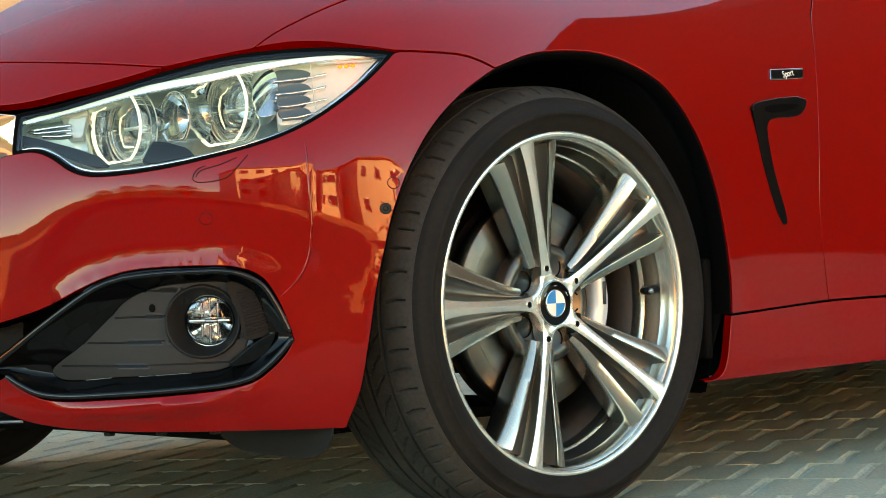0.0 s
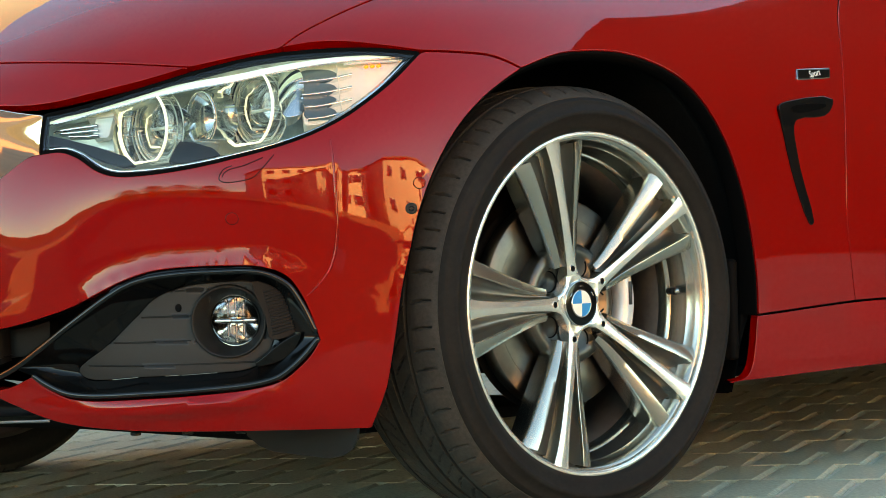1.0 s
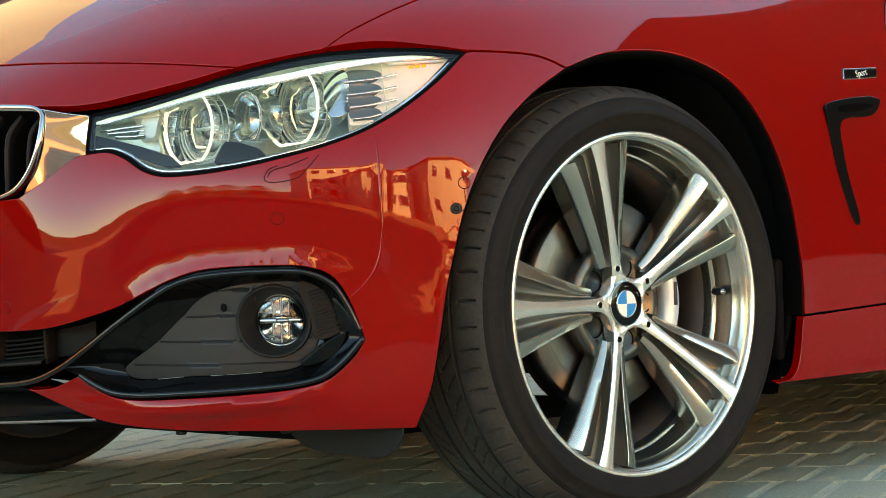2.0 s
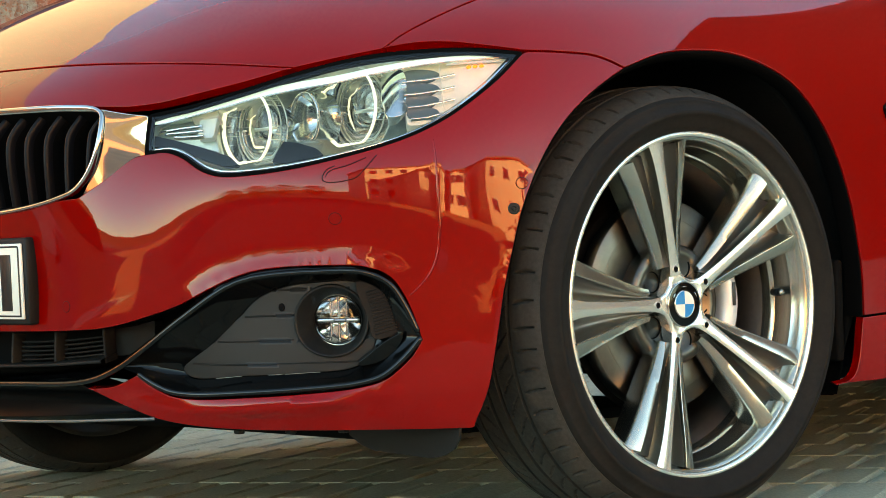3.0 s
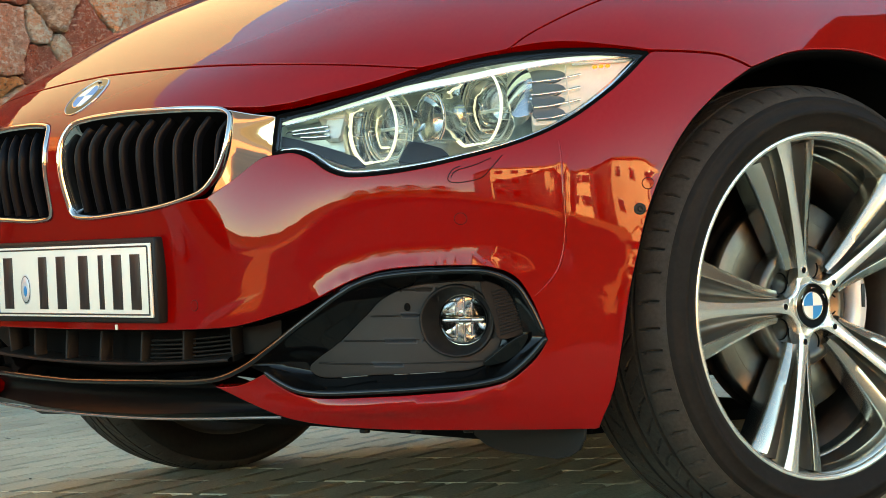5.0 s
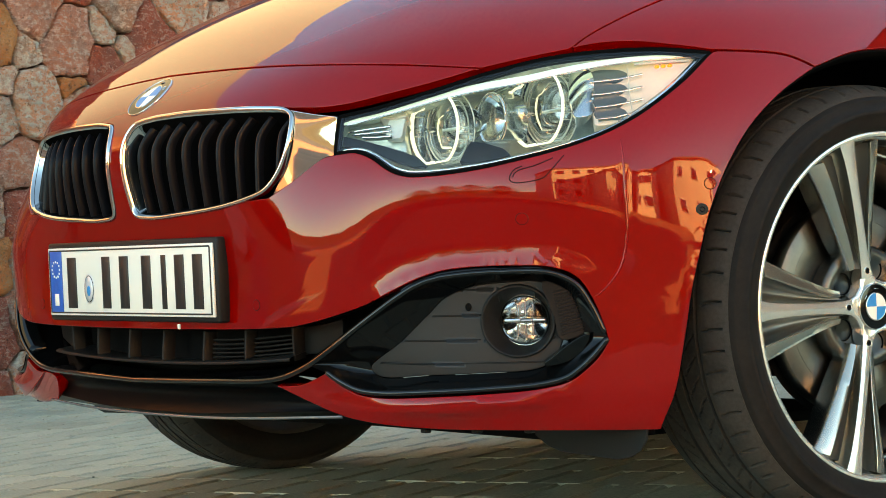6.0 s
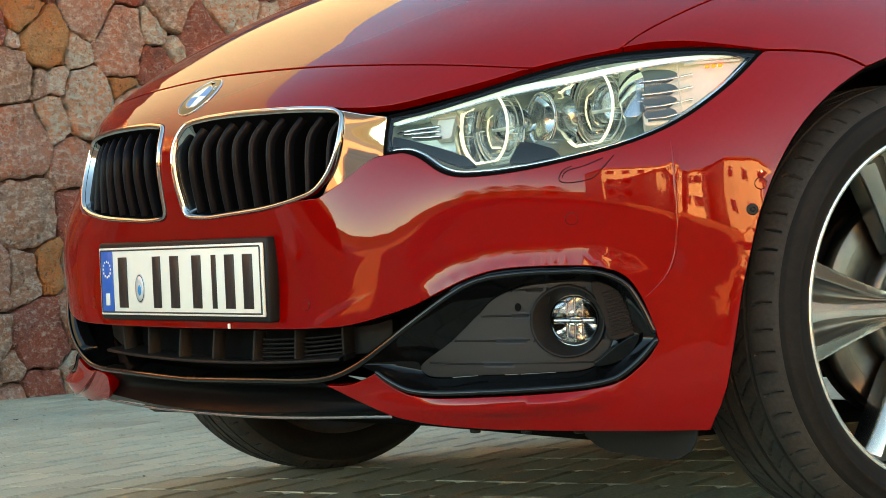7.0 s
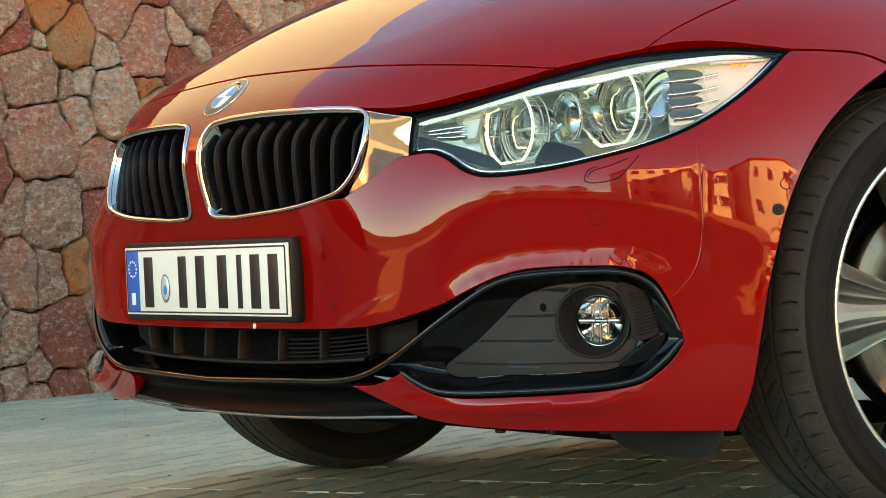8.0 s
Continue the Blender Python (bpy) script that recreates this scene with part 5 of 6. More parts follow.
def spoke_mesh(path, name, parent, tilt=0.0, face=ALLOY):
    """path: rows of (radius, side shift, half width of the face, face depth, half width of the root, root depth)."""
    v, f, kinds = [], [], []
    path = smooth_curve(path, 4)
    for r, s, w, d, rw, rd in path:
        v += [(s - rw, rd, r), (s - w - (rw - w) * .35, d + .012, r), (s - w, d + .0008 - tilt * w, r), (s - w * .86, d - tilt * w * .86, r), (s + w * .86, d + tilt * w * .86, r), (s + w, d + .0008 + tilt * w, r), (s + w + (rw - w) * .35, d + .012, r), (s + rw, rd, r)]
    n = 8
    for i in range(len(path) - 1):
        for j in range(n - 1):
            f.append((i * n + j, i * n + j + 1, (i + 1) * n + j + 1, (i + 1) * n + j))
            kinds.append(0 if 2 <= j <= 4 else 1)
        f.append((i * n + 7, i * n, (i + 1) * n, (i + 1) * n + 7))
        kinds.append(1)
    f += [tuple(range(7, -1, -1)), tuple((len(path) - 1) * n + j for j in range(8))]
    kinds += [1, 1]
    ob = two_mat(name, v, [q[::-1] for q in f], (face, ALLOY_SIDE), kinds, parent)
    for p in ob.data.polygons:
        p.use_smooth = True
    ob.data.set_sharp_from_angle(angle=radians(42))
    return ob


def tread_rib(name, y0, y1, radius, count, phase, cuts, parent):
    """A rib round the tyre; cuts are (first, last, slant, bow, width, depth) over the rib's breadth and one pitch."""
    na, ny = count * 14, 14
    ang = np.arange(na) * 2 * math.pi / na
    pitch = (ang * count / (2 * math.pi) + phase + .22 * np.sin(5 * ang) + .15 * np.sin(11 * ang + 1))[:, None]
    t = np.linspace(0, 1, ny + 1)[None]
    r = np.broadcast_to(radius(t), (na, ny + 1)).copy()
    for c0, c1, slant, bow, width, depth in cuts:
        k = np.clip((t - c0) / (c1 - c0), 0, 1)
        off = np.abs((pitch - slant * (k - .5) - bow * (k - .5) ** 2) % 1 - .5)
        thick = width * np.sqrt(np.clip(np.sin(k * math.pi), 0, 1))
        r -= depth * np.clip(1.3 - off / np.maximum(thick, 1e-6), 0, 1) * ((t > c0) & (t < c1))
    y = np.broadcast_to(y0 + (y1 - y0) * t, r.shape)
    r = np.concatenate([r[:, :1] - .008, r, r[:, -1:] - .008], 1)
    y = np.concatenate([y[:, :1], y, y[:, -1:]], 1)
    m = ny + 3
    v = np.stack([r * np.cos(ang)[:, None], y, r * np.sin(ang)[:, None]], 2).reshape(-1, 3)
    f = [(i * m + j, i * m + j + 1, (i + 1) % na * m + j + 1, (i + 1) % na * m + j) for i in range(na) for j in range(m - 1)]
    ob = mesh_part(name, v, f, RUBBER_DUSTY, parent)
    ob.data.set_sharp_from_angle(angle=radians(40))
    return ob


def tread_ribs(parent):
    """Five ribs with short cuts in the shoulders and long slanted sickles beside the middle."""
    for y0, y1, ph, radius, cuts in (
            (.003, .047, 0, lambda t: .3110 + .0190 * np.sin(t * math.pi / 2) ** .85, ((.16, .86, .10, .25, .055, .006),)),
            (.053, .090, .4, lambda t: .3310 + .0015 * t, ((.02, .90, 1.1, .5, .05, .006),)),
            (.098, .118, 0, lambda t: .333 + 0 * t, ()),
            (.126, .163, .6, lambda t: .3325 - .0015 * t, ((.10, .98, -1.1, .5, .05, .006),)),
            (.169, .212, .2, lambda t: .3110 + .0190 * np.sin((1 - t) * math.pi / 2) ** .85, ((.20, .76, -.10, .25, .045, .005),))):
        tread_rib("tread_rib", y0, y1, radius, 64, ph, cuts, parent)


def wheel():
    w = part("wheel", bmesh.new(), ALLOY, None, "five-spoke machined alloy wheel with low-profile black tyre")
    w.parent = car
    lathe("tyre", [(.248, .030), (.2575, .006), (.2605, -.003), (.266, -.006), (.272, -.0105), (.283, -.0135), (.2835, -.0145), (.290, -.0145), (.2905, -.0130), (.2965, -.0105), (.3030, -.0050), (.3035, -.0052), (.3060, -.0028), (.3115, .0050), (.3165, .0140), (.3215, .0320), (.3242, .06), (.3250, .107), (.3242, .155), (.3200, .190), (.3115, .210), (.295, .228), (.26, .215), (.248, .19)], RUBBER, w, 128)
    tread_ribs(w)
    # rim: bright flange, step and grey barrel
    lathe("flange", [(.2500, .012), (.2508, .0012), (.2522, -.0012), (.2580, -.0022), (.2592, -.0005), (.2592, .006), (.2565, .012)], ALLOY, w, 128, "bright machined rim edge")
    lathe("barrel", [(.2565, .010), (.2508, .006), (.2470, .010), (.2440, .018), (.2415, .027), (.2395, .030)], ALLOY_GREY, w, 128)
    lathe("barrel_wall", [(.2395, .030), (.2385, .036), (.2345, .050), (.2330, .058)], ALLOY_GREY, w, 128)
    lathe("barrel_step", [(.2330, .058), (.2300, .060), (.2285, .066), (.2260, .078)], ALLOY_GREY, w, 128)
    # inside of the barrel, darker than the outer rim
    lathe("inner_barrel", [(.2260, .078), (.2140, .090), (.2120, .12), (.222, .15), (.238, .185), (.246, .198), (.250, .206), (.256, .206)], BARREL_DARK, w, 96)
    main = [(.040, 0, .0130, .0300, .019, .052), (.060, 0, .0100, .0270, .015, .055), (.085, 0, .0085, .0230, .0125, .058), (.120, 0, .0080, .0170, .012, .056), (.160, 0, .0083, .0110, .0125, .052), (.200, 0, .0096, .0055, .014, .047), (.230, 0, .0118, .0020, .0165, .040), (.2515, 0, .0152, -.0004, .019, .030)]
    for k in range(5):
        a = radians(36 + 72 * k)
        sp = spoke_mesh(main, "spoke", w)
        sp.rotation_euler = (0, math.pi / 2 - a, 0)
        for sd in (1, -1):
            leg = [(.064, sd * .020, .0042, .0360, .009, .056), (.080, sd * .0215, .0054, .0330, .010, .058), (.105, sd * .0262, .0066, .0285, .0112, .060), (.140, sd * .0345, .0080, .0225, .0122, .058), (.175, sd * .0438, .0094, .0165, .0132, .054), (.205, sd * .0522, .0108, .0115, .014, .050), (.228, sd * .0588, .0122, .0090, .0152, .045), (.2385, sd * .0622, .0130, .0085, .016, .040)]
            # the inner flank of each leg falls away to the outside
            sg = spoke_mesh(leg, "spoke_leg", w, sd * .34, ALLOY_GREY)
            sg.rotation_euler = (0, math.pi / 2 - a, 0)
            # hollow channel between the spoke and its leg
            mp, lp = smooth_curve(main, 6), smooth_curve(leg, 6)
            rr = np.linspace(.063, .2385, 26)
            wm, dm = np.interp(rr, mp[:, 0], mp[:, 2]), np.interp(rr, mp[:, 0], mp[:, 3])
            sl, wl, dl = (np.interp(rr, lp[:, 0], np.abs(lp[:, j])) for j in (1, 2, 3))
            gap = np.maximum(sl - wl - wm, .0005)
            low = np.interp(rr, (.063, .09, .14, .19, .2385), (.005, .014, .027, .034, .036))
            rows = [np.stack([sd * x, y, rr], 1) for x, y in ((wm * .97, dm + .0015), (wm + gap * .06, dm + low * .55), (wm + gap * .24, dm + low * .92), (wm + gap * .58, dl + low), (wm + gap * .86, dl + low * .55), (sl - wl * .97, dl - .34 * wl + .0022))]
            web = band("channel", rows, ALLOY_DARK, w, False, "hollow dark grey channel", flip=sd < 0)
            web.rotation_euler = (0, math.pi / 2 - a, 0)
    lathe("hub_bowl", [(.030, .060), (.066, .0605), (.080, .066), (.087, .082)], ALLOY_DARK, w, 60)
    # hub: star-shaped face with bolt holes
    n = 120
    w_ = np.linspace(0, 2 * math.pi, n, endpoint=False)
    lobes = .0405 + .0215 * (0.5 + 0.5 * np.cos(5 * (w_ - radians(36)))) ** 2.0
    rows = []
    for q, y in ((.60, .0300), (.72, .0292), (.9, .0290), (.98, .0300), (1.0, .034), (1.02, .060)):
        rr = lobes * q if q > .62 else np.full(n, .0345)
        rows.append(np.stack([rr * np.cos(w_), np.full(n, y), rr * np.sin(w_)], 1))
    band("hub_face", rows, ALLOY, w, True)
    for k in range(5):
        a = radians(36 + 72 * k)
        c = Vector((.056 * math.cos(a), .0262, .056 * math.sin(a)))
        hole = lathe("bolt_hole", [(.0046, -.0002), (.0052, -.0008), (.0058, .0004), (.0050, .003), (.0001, .0032)], ALLOY, w, 20)
        hole.location = c
        # dark disc that paints the shade inside the bolt hole
        cap = lathe("bolt_recess", [(.0001, .0002), (.0046, .0001)], DARK, w, 20)
        cap.location = c
        a2 = radians(72 * k)
        c2 = Vector((.058 * math.cos(a2), .040, .058 * math.sin(a2)))
        # pocket and bolt near-black: the pocket's shade is put into their colour
        pk = lathe("bolt_pocket", [(.0165, .008), (.0150, .010), (.0140, .035), (.0005, .036)], DARK, w, 24)
        pk.location = c2
        nut = lathe("wheel_bolt", [(.0085, .034), (.0085, .022), (.007, .020), (.004, .020), (.0035, .028)], DARK, w, 6)
        nut.location = c2
    roundel(w, lambda x, y, o: Vector((x, .0285 - o, y)), .0345, "centre_cap")
    # valve
    tube("valve", np.array([(.222, .050, .012), (.214, .036, .012), (.209, .026, .012)]), .0062, BLACK_PLASTIC, w, sides=10)
    tube("valve_cap", np.array([(.209, .026, .012), (.205, .017, .012)]), .0044, ALLOY_GREY, w, sides=10)
    return w


def brake():
    b = part("brake", bmesh.new(), STEEL, None, "steel brake disc with silver caliper")
    b.parent = car
    lathe("disc", [(.160, .092), (.160, .070), (.158, .069), (.096, .069), (.094, .070)], STEEL, b, 96)
    lathe("grooves", [(.1335, .0688), (.1330, .0684), (.1325, .0688)], STEEL, b, 96)
    lathe("disc_hat", [(.094, .070), (.092, .052), (.088, .048), (.072, .047), (.070, .050), (.030, .050)], STEEL, b, 72)
    # caliper: thick curved bridge at the rear of the disc
    v, f = [], []
    ang = np.linspace(radians(-20), radians(24), 18)
    prof = [(.108, .066), (.106, .054), (.110, .044), (.122, .041), (.133, .044), (.140, .056), (.143, .10)]
    rows = []
    for i, (r, y) in enumerate(prof):
        rows.append(np.stack([r * np.cos(ang), y + .010 * np.abs(ang - ang.mean()) ** 1.5, r * np.sin(ang)], 1))
    band("caliper", rows, SILVER, b, False, "silver painted brake caliper")
    block("caliper_mark", (.006, .002, .036), (.122, .0405, .012), INK, b, .0005)
    lathe("hub", [(.040, .040), (.040, .075), (.060, .09)], STEEL, b, 40)
    block("knuckle", (.10, .10, .22), (.0, .16, 0.0), DARK, b, .02)
    lathe("dust_shield", [(.165, .105), (.10, .108), (.04, .108)], LINER, b, 60)
    return b


def both_sides(ob):
    ob.matrix_basis = pose(0, -.885, .325, 0, 0, -WHEEL_TURN)
    copy_thing(ob, pose(0, .885, .313, 0, 0, 180 - WHEEL_TURN))


both_sides(wheel())
both_sides(brake())


# ---- ground: one sheet, slightly sloping ----
SLOPE_X, SLOPE_Y = 0.02, -0.012


def ground_z(x, y):
    """Height of the paving; the slope fades out away from the car."""
    f = 1 / (1 + (math.hypot(x, y) / 14.0) ** 4)
    return (SLOPE_X * x + SLOPE_Y * (y + 0.8)) * f


PAVER = material("paving_concrete", (0.385, 0.372, 0.262), 0.62, grain=0.35, grain_size=130, patch=0.20, patch_size=1.6, bump=0.0015, random_tint=0.12)
PAVER_FAR = material("paving_far", (0.385, 0.372, 0.262), 0.62, grain=0.35, grain_size=130, patch=0.20, patch_size=1.6, bump=0.0015, random_tint=0.12, island=True)
SAND = material("joint_sand", (0.52, 0.46, 0.35), 0.9, grain=0.35, grain_size=220, patch=0.25, patch_size=3, bump=0.002)
EARTH = material("far_paving", (0.05, 0.035, 0.02), 0.85, grain=0.2, grain_size=8, patch=0.25, patch_size=0.6)
ring_r = [0, 2, 4, 6, 8, 10, 13, 17, 24, 40, 90, 300, 2500]
v, f = [(0, 0, ground_z(0, 0) - .006)], []
for r in ring_r[1:]:
    for k in range(32):
        a = k * math.pi / 16
        x, y = r * math.cos(a), r * math.sin(a)
        v.append((x, y, ground_z(x, y) - .006))
for k in range(32):
    f.append((0, 1 + k, 1 + (k + 1) % 32))
for j in range(len(ring_r) - 2):
    for k in range(32):
        a, b = 1 + j * 32 + k, 1 + j * 32 + (k + 1) % 32
        f.append((a, a + 32, b + 32, b))
ground = tagged(mesh_part("ground", v, f, SAND), "grey concrete block paving with sandy joints", "paving", kind="structure")
ground.data.materials.append(EARTH)
# darker ground on the bearings set below
ground.data.materials.append(material("dark_far_ground", (0.07, 0.05, 0.035), 0.9, grain=0.3, grain_size=8, patch=0.25, patch_size=0.6))
# orange of low sunlight on far paving, put into its colour
ground.data.materials.append(material("far_red_paving", (0.40, 0.17, 0.08), 0.85, grain=0.25, grain_size=9, patch=0.25, patch_size=0.6))
for p in ground.data.polygons:
    if (Vector(p.center).xy).length > 8.4:
        az = math.degrees(math.atan2(p.center[1], p.center[0]))
        p.material_index = 3 if (128 < az < 180 or -122 < az < -52) and (Vector(p.center).xy).length < 45 else 2 if 95 < az < 163 else 1

# ---- stone wall ----
WALL_AT, WALL_TURN, WALL_TOP = Vector((0.754, 3.848, -0.041)), 14.0, 1.62
wall_m = Matrix.Translation(WALL_AT) @ pose(0, 0, 0, 0, 0, WALL_TURN)
STONES = {
    "orange": stone_material("orange_stone", (0.707, 0.339, 0.134), (0.752, 0.458, 0.276), (0.365, 0.159, 0.080), 0.02),
    "red": stone_material("dark_red_stone", (0.456, 0.159, 0.111), (0.798, 0.498, 0.365), (0.182, 0.070, 0.053), 0.06),
    "pink": stone_material("pink_stone", (0.661, 0.343, 0.240), (0.900, 0.648, 0.490), (0.331, 0.159, 0.107), 0.10),
    "grey": stone_material("brown_grey_stone", (0.570, 0.343, 0.236), (0.889, 0.668, 0.498), (0.251, 0.144, 0.098), 0.10),
    "pale": stone_material("pale_stone", (0.775, 0.498, 0.338), (0.900, 0.767, 0.605), (0.456, 0.229, 0.134), 0.13),
}
MORTAR = stone_material("mortar", (0.20, 0.10, 0.065), (0.30, 0.18, 0.12), (0.10, 0.05, 0.035), 0.06)
# stones by colour: along the wall, height, half size
SEEDS = {
    "orange": [(0.032, 1.367, 0.079), (0.12, 1.263, 0.098), (0.492, 1.121, 0.034), (0.127, 0.464, 0.057)],
    "red": [(-0.094, 1.287, 0.053), (0.888, 1.349, 0.104), (0.664, 1.205, 0.085), (0.096, 0.203, 0.123), (0.092, 0.042, 0.085), (1.149, 1.29, 0.075)],
    "pink": [(-0.155, 1.342, 0.047), (0.334, 1.381, 0.094), (0.482, 1.277, 0.117), (-0.003, 0.915, 0.141), (0.254, 0.831, 0.072), (-0.138, 0.428, 0.104), (1.413, 1.479, 0.085)],
    "grey": [(-0.036, 1.122, 0.113), (0.103, 1.11, 0.041), (0.029, 0.646, 0.123), (0.012, 0.436, 0.079), (-0.155, 0.213, 0.085), (-0.034, 0.099, 0.038), (-0.181, 0.664, 0.053), (0.757, 1.426, 0.072), (-0.134, 0.055, 0.041)],
    "pale": [(-0.021, 1.253, 0.028), (0.282, 1.233, 0.034), (0.667, 1.311, 0.038), (0.738, 1.274, 0.026), (0.326, 1.06, 0.113), (0.998, 1.467, 0.075), (1.153, 1.436, 0.085), (0.168, 1.114, 0.053), (0.21, 0.086, 0.038)],
}


def cell(c, others):
    """The part of the wall nearer to stone c than to the others, by weighted distance."""
    x, y, r = c
    poly = [(x - .5, y - .5), (x + .5, y - .5), (x + .5, y + .5), (x - .5, y + .5)]
    for ox, oy, orr in others:
        dx, dy = ox - x, oy - y
        if abs(dx) > 1.1 or abs(dy) > 1.1 or (dx == 0 and dy == 0):
            continue
        k = (dx * dx + dy * dy + r * r - orr * orr) / 2 + dx * x + dy * y
        out = []
        for i in range(len(poly)):
            p, q = poly[i - 1], poly[i]
            a, b = p[0] * dx + p[1] * dy - k, q[0] * dx + q[1] * dy - k
            if (a > 0) != (b > 0):
                t = a / (a - b)
                out.append((p[0] + t * (q[0] - p[0]), p[1] + t * (q[1] - p[1])))
            if b <= 0:
                out.append(q)
        poly = out
        if len(poly) < 3:
            return None
    return np.array(poly)


rnd = random.Random(4)
stones = [(s, kind) for kind, rows in SEEDS.items() for s in rows]
tries = 0
while tries < 9000:
    tries += 1
    s = (rnd.uniform(-3.6, 6.5), rnd.uniform(-.05, WALL_TOP), rnd.choice((.08, .12, .15, .17)))
    if all((s[0] - o[0]) ** 2 + (s[1] - o[1]) ** 2 > (.80 * (s[2] + o[2])) ** 2 for o, _ in stones):
        stones.append((s, rnd.choice(("orange", "red", "red", "pink", "pink", "grey", "grey", "pale"))))
wall = thing("wall_stone", "rubble wall of red, pink and orange natural stones", "wall", kind="structure")
wall.matrix_basis = wall_m
block("mortar", (10.6, .45, WALL_TOP + .3), (1.55, .243, WALL_TOP / 2 - .15), MORTAR, wall, .02)


def stone(c, poly, seed, rings=3, seg=34):
    g = np.array(poly)
    g = grow(resample(g, .004), -.0035)
    cen = g.mean(0)
    # knock the corners off, then roughen the outline
    for _ in range(1):
        g = (np.roll(g, 1, 0) + g * 2 + np.roll(g, -1, 0)) / 4
    n = max(10, min(seg, int(len(g) * .004 / .022)))
    g = g[np.linspace(0, len(g), n, endpoint=False).astype(int)]
    g = g + np.array([[.014 * noise.noise((p[0] * 19 + seed, p[1] * 24, 1.0)), .014 * noise.noise((p[0] * 22, p[1] * 28 + seed, 5.0))] for p in g])
    lift = .014 + .016 * ((seed * 7919) % 13) / 13
    v, f = [], []
    for q, y in ((1.0, .03), (1.0, -.30 * lift), (.94, -.85 * lift), (.74, -lift), (.42, -lift * 1.02)):
        for p in g:
            w = cen + (p - cen) * q
            h = y - (0 if y > 0 else .018 * noise.noise((w[0] * 9 + seed, w[1] * 9, seed * .37)) + .013 * noise.noise((w[0] * 26, w[1] * 26, seed * .7)))
            v.append((w[0], h, w[1]))
    v.append((cen[0], -lift * 1.05 - .008 * noise.noise((cen[0] * 9 + seed, cen[1] * 9, seed * .37)), cen[1]))
    for j in range(4):
        for i in range(n):
            a, b = j * n + i, j * n + (i + 1) % n
            f.append((a, b, b + n, a + n))
    for i in range(n):
        f.append((4 * n + i, 4 * n + (i + 1) % n, 5 * n))
    if area2(g) < 0:
        f = [q[::-1] for q in f]
    return v, f


rest = {k: ([], []) for k in STONES}
seeds_only = [s for s, _ in stones]
for i, (s, kind) in enumerate(stones):
    poly = cell(s, seeds_only)
    if poly is None or len(poly) < 3:
        continue
    v, f = stone(s, poly, i + 1)
    if -.5 < s[0] < 2.4 and s[1] < 1.75:
        mesh_part("stone", v, f, STONES[kind], wall, smooth=False)
    else:
        rv, rf = rest[kind]
        n0 = len(rv)
        rv += v
        rf += [tuple(k + n0 for k in q) for q in f]
for kind, (rv, rf) in rest.items():
    tagged(mesh_part("stones", rv, rf, STONES[kind], wall, smooth=False), kind="stuff")

# ---- block paving, in rows parallel to the long joints ----
BL, BW, JOINT = .2095, .1065, .0085
row_dir = radians(24.0)
ex, ey = Vector((math.cos(row_dir), math.sin(row_dir))), Vector((math.sin(row_dir), -math.cos(row_dir)))


def paver(l, w, h=.05, c=.007):
    hl, hw = l / 2, w / 2
    v = [(sx * hl, sy * hw, -h) for sx, sy in ((-1, -1), (1, -1), (1, 1), (-1, 1))]
    v += [(sx * hl, sy * hw, -c * .7) for sx, sy in ((-1, -1), (1, -1), (1, 1), (-1, 1))]
    v += [(sx * (hl - .0012), sy * (hw - c), 0) for sx, sy in ((-1, -1), (1, -1), (1, 1), (-1, 1))]
    f = [(8, 9, 10, 11)] + [(i, (i + 1) % 4, 4 + (i + 1) % 4, 4 + i) for i in range(4)] + [(4 + i, 4 + (i + 1) % 4, 8 + (i + 1) % 4, 8 + i) for i in range(4)]
    return v, f


pv, pf = paver(BL - .0022, BW - JOINT)
pave_me = bpy.data.meshes.new("paver")
pave_me.from_pydata(pv, [], pf)
pave_me.materials.append(PAVER)
far_v, far_f, red_v, red_f = [], [], [], []
PAVER_RED = material("red_paving", (0.34, 0.135, 0.06), 0.7, grain=0.3, grain_size=130, patch=0.2, patch_size=1.6, bump=0.0015, random_tint=0.12, island=True)
rnd = random.Random(9)
made = 0
for j in range(-46, 47):
    for i in range(-70, 71):
        u, w = .1005 + (j + .5) * BL, (i + .47 + .40 * (j % 5)) * BW
        q = ex * u + ey * w
        x, y = q.x, q.y
        if math.hypot(x - .5, y) > 9 or (x - WALL_AT.x) * -math.sin(radians(WALL_TURN)) + (y - WALL_AT.y) * math.cos(radians(WALL_TURN)) > .02:
            continue
        gx = (ground_z(x + .1, y) - ground_z(x - .1, y)) / .2
        gy = (ground_z(x, y + .1) - ground_z(x, y - .1)) / .2
        lean = Vector((0, 0, 1)).rotation_difference(Vector((-gx, -gy, 1)).normalized()).to_matrix().to_4x4()
        tip = Euler((rnd.gauss(0, .0035), rnd.gauss(0, .0025), row_dir + rnd.gauss(0, .006)))
        m = Matrix.Translation((x, y, ground_z(x, y) + rnd.gauss(0, .0006))) @ lean @ tip.to_matrix().to_4x4()
        near = (.3 < x < 2.0 and -1.35 < y < -.1) or (-1.2 < x < .3 and .2 < y < 1.3)
        if near and made < 290:
            made += 1
            ob = new("paver", pave_me)
            ob.parent = ground
            ob.matrix_basis = m
        else:
            # the drive in front of the yard has reddish blocks, with the low sun's orange put in
            dv, df = (red_v, red_f) if x < -1.4 or y < -4.2 else (far_v, far_f)
            n0 = len(dv)
            dv += [tuple(m @ Vector(p)) for p in pv]
            df += [tuple(k + n0 for k in fc) for fc in pf]
tagged(mesh_part("red_pavers", red_v, red_f, PAVER_RED, ground, smooth=False), kind="stuff")
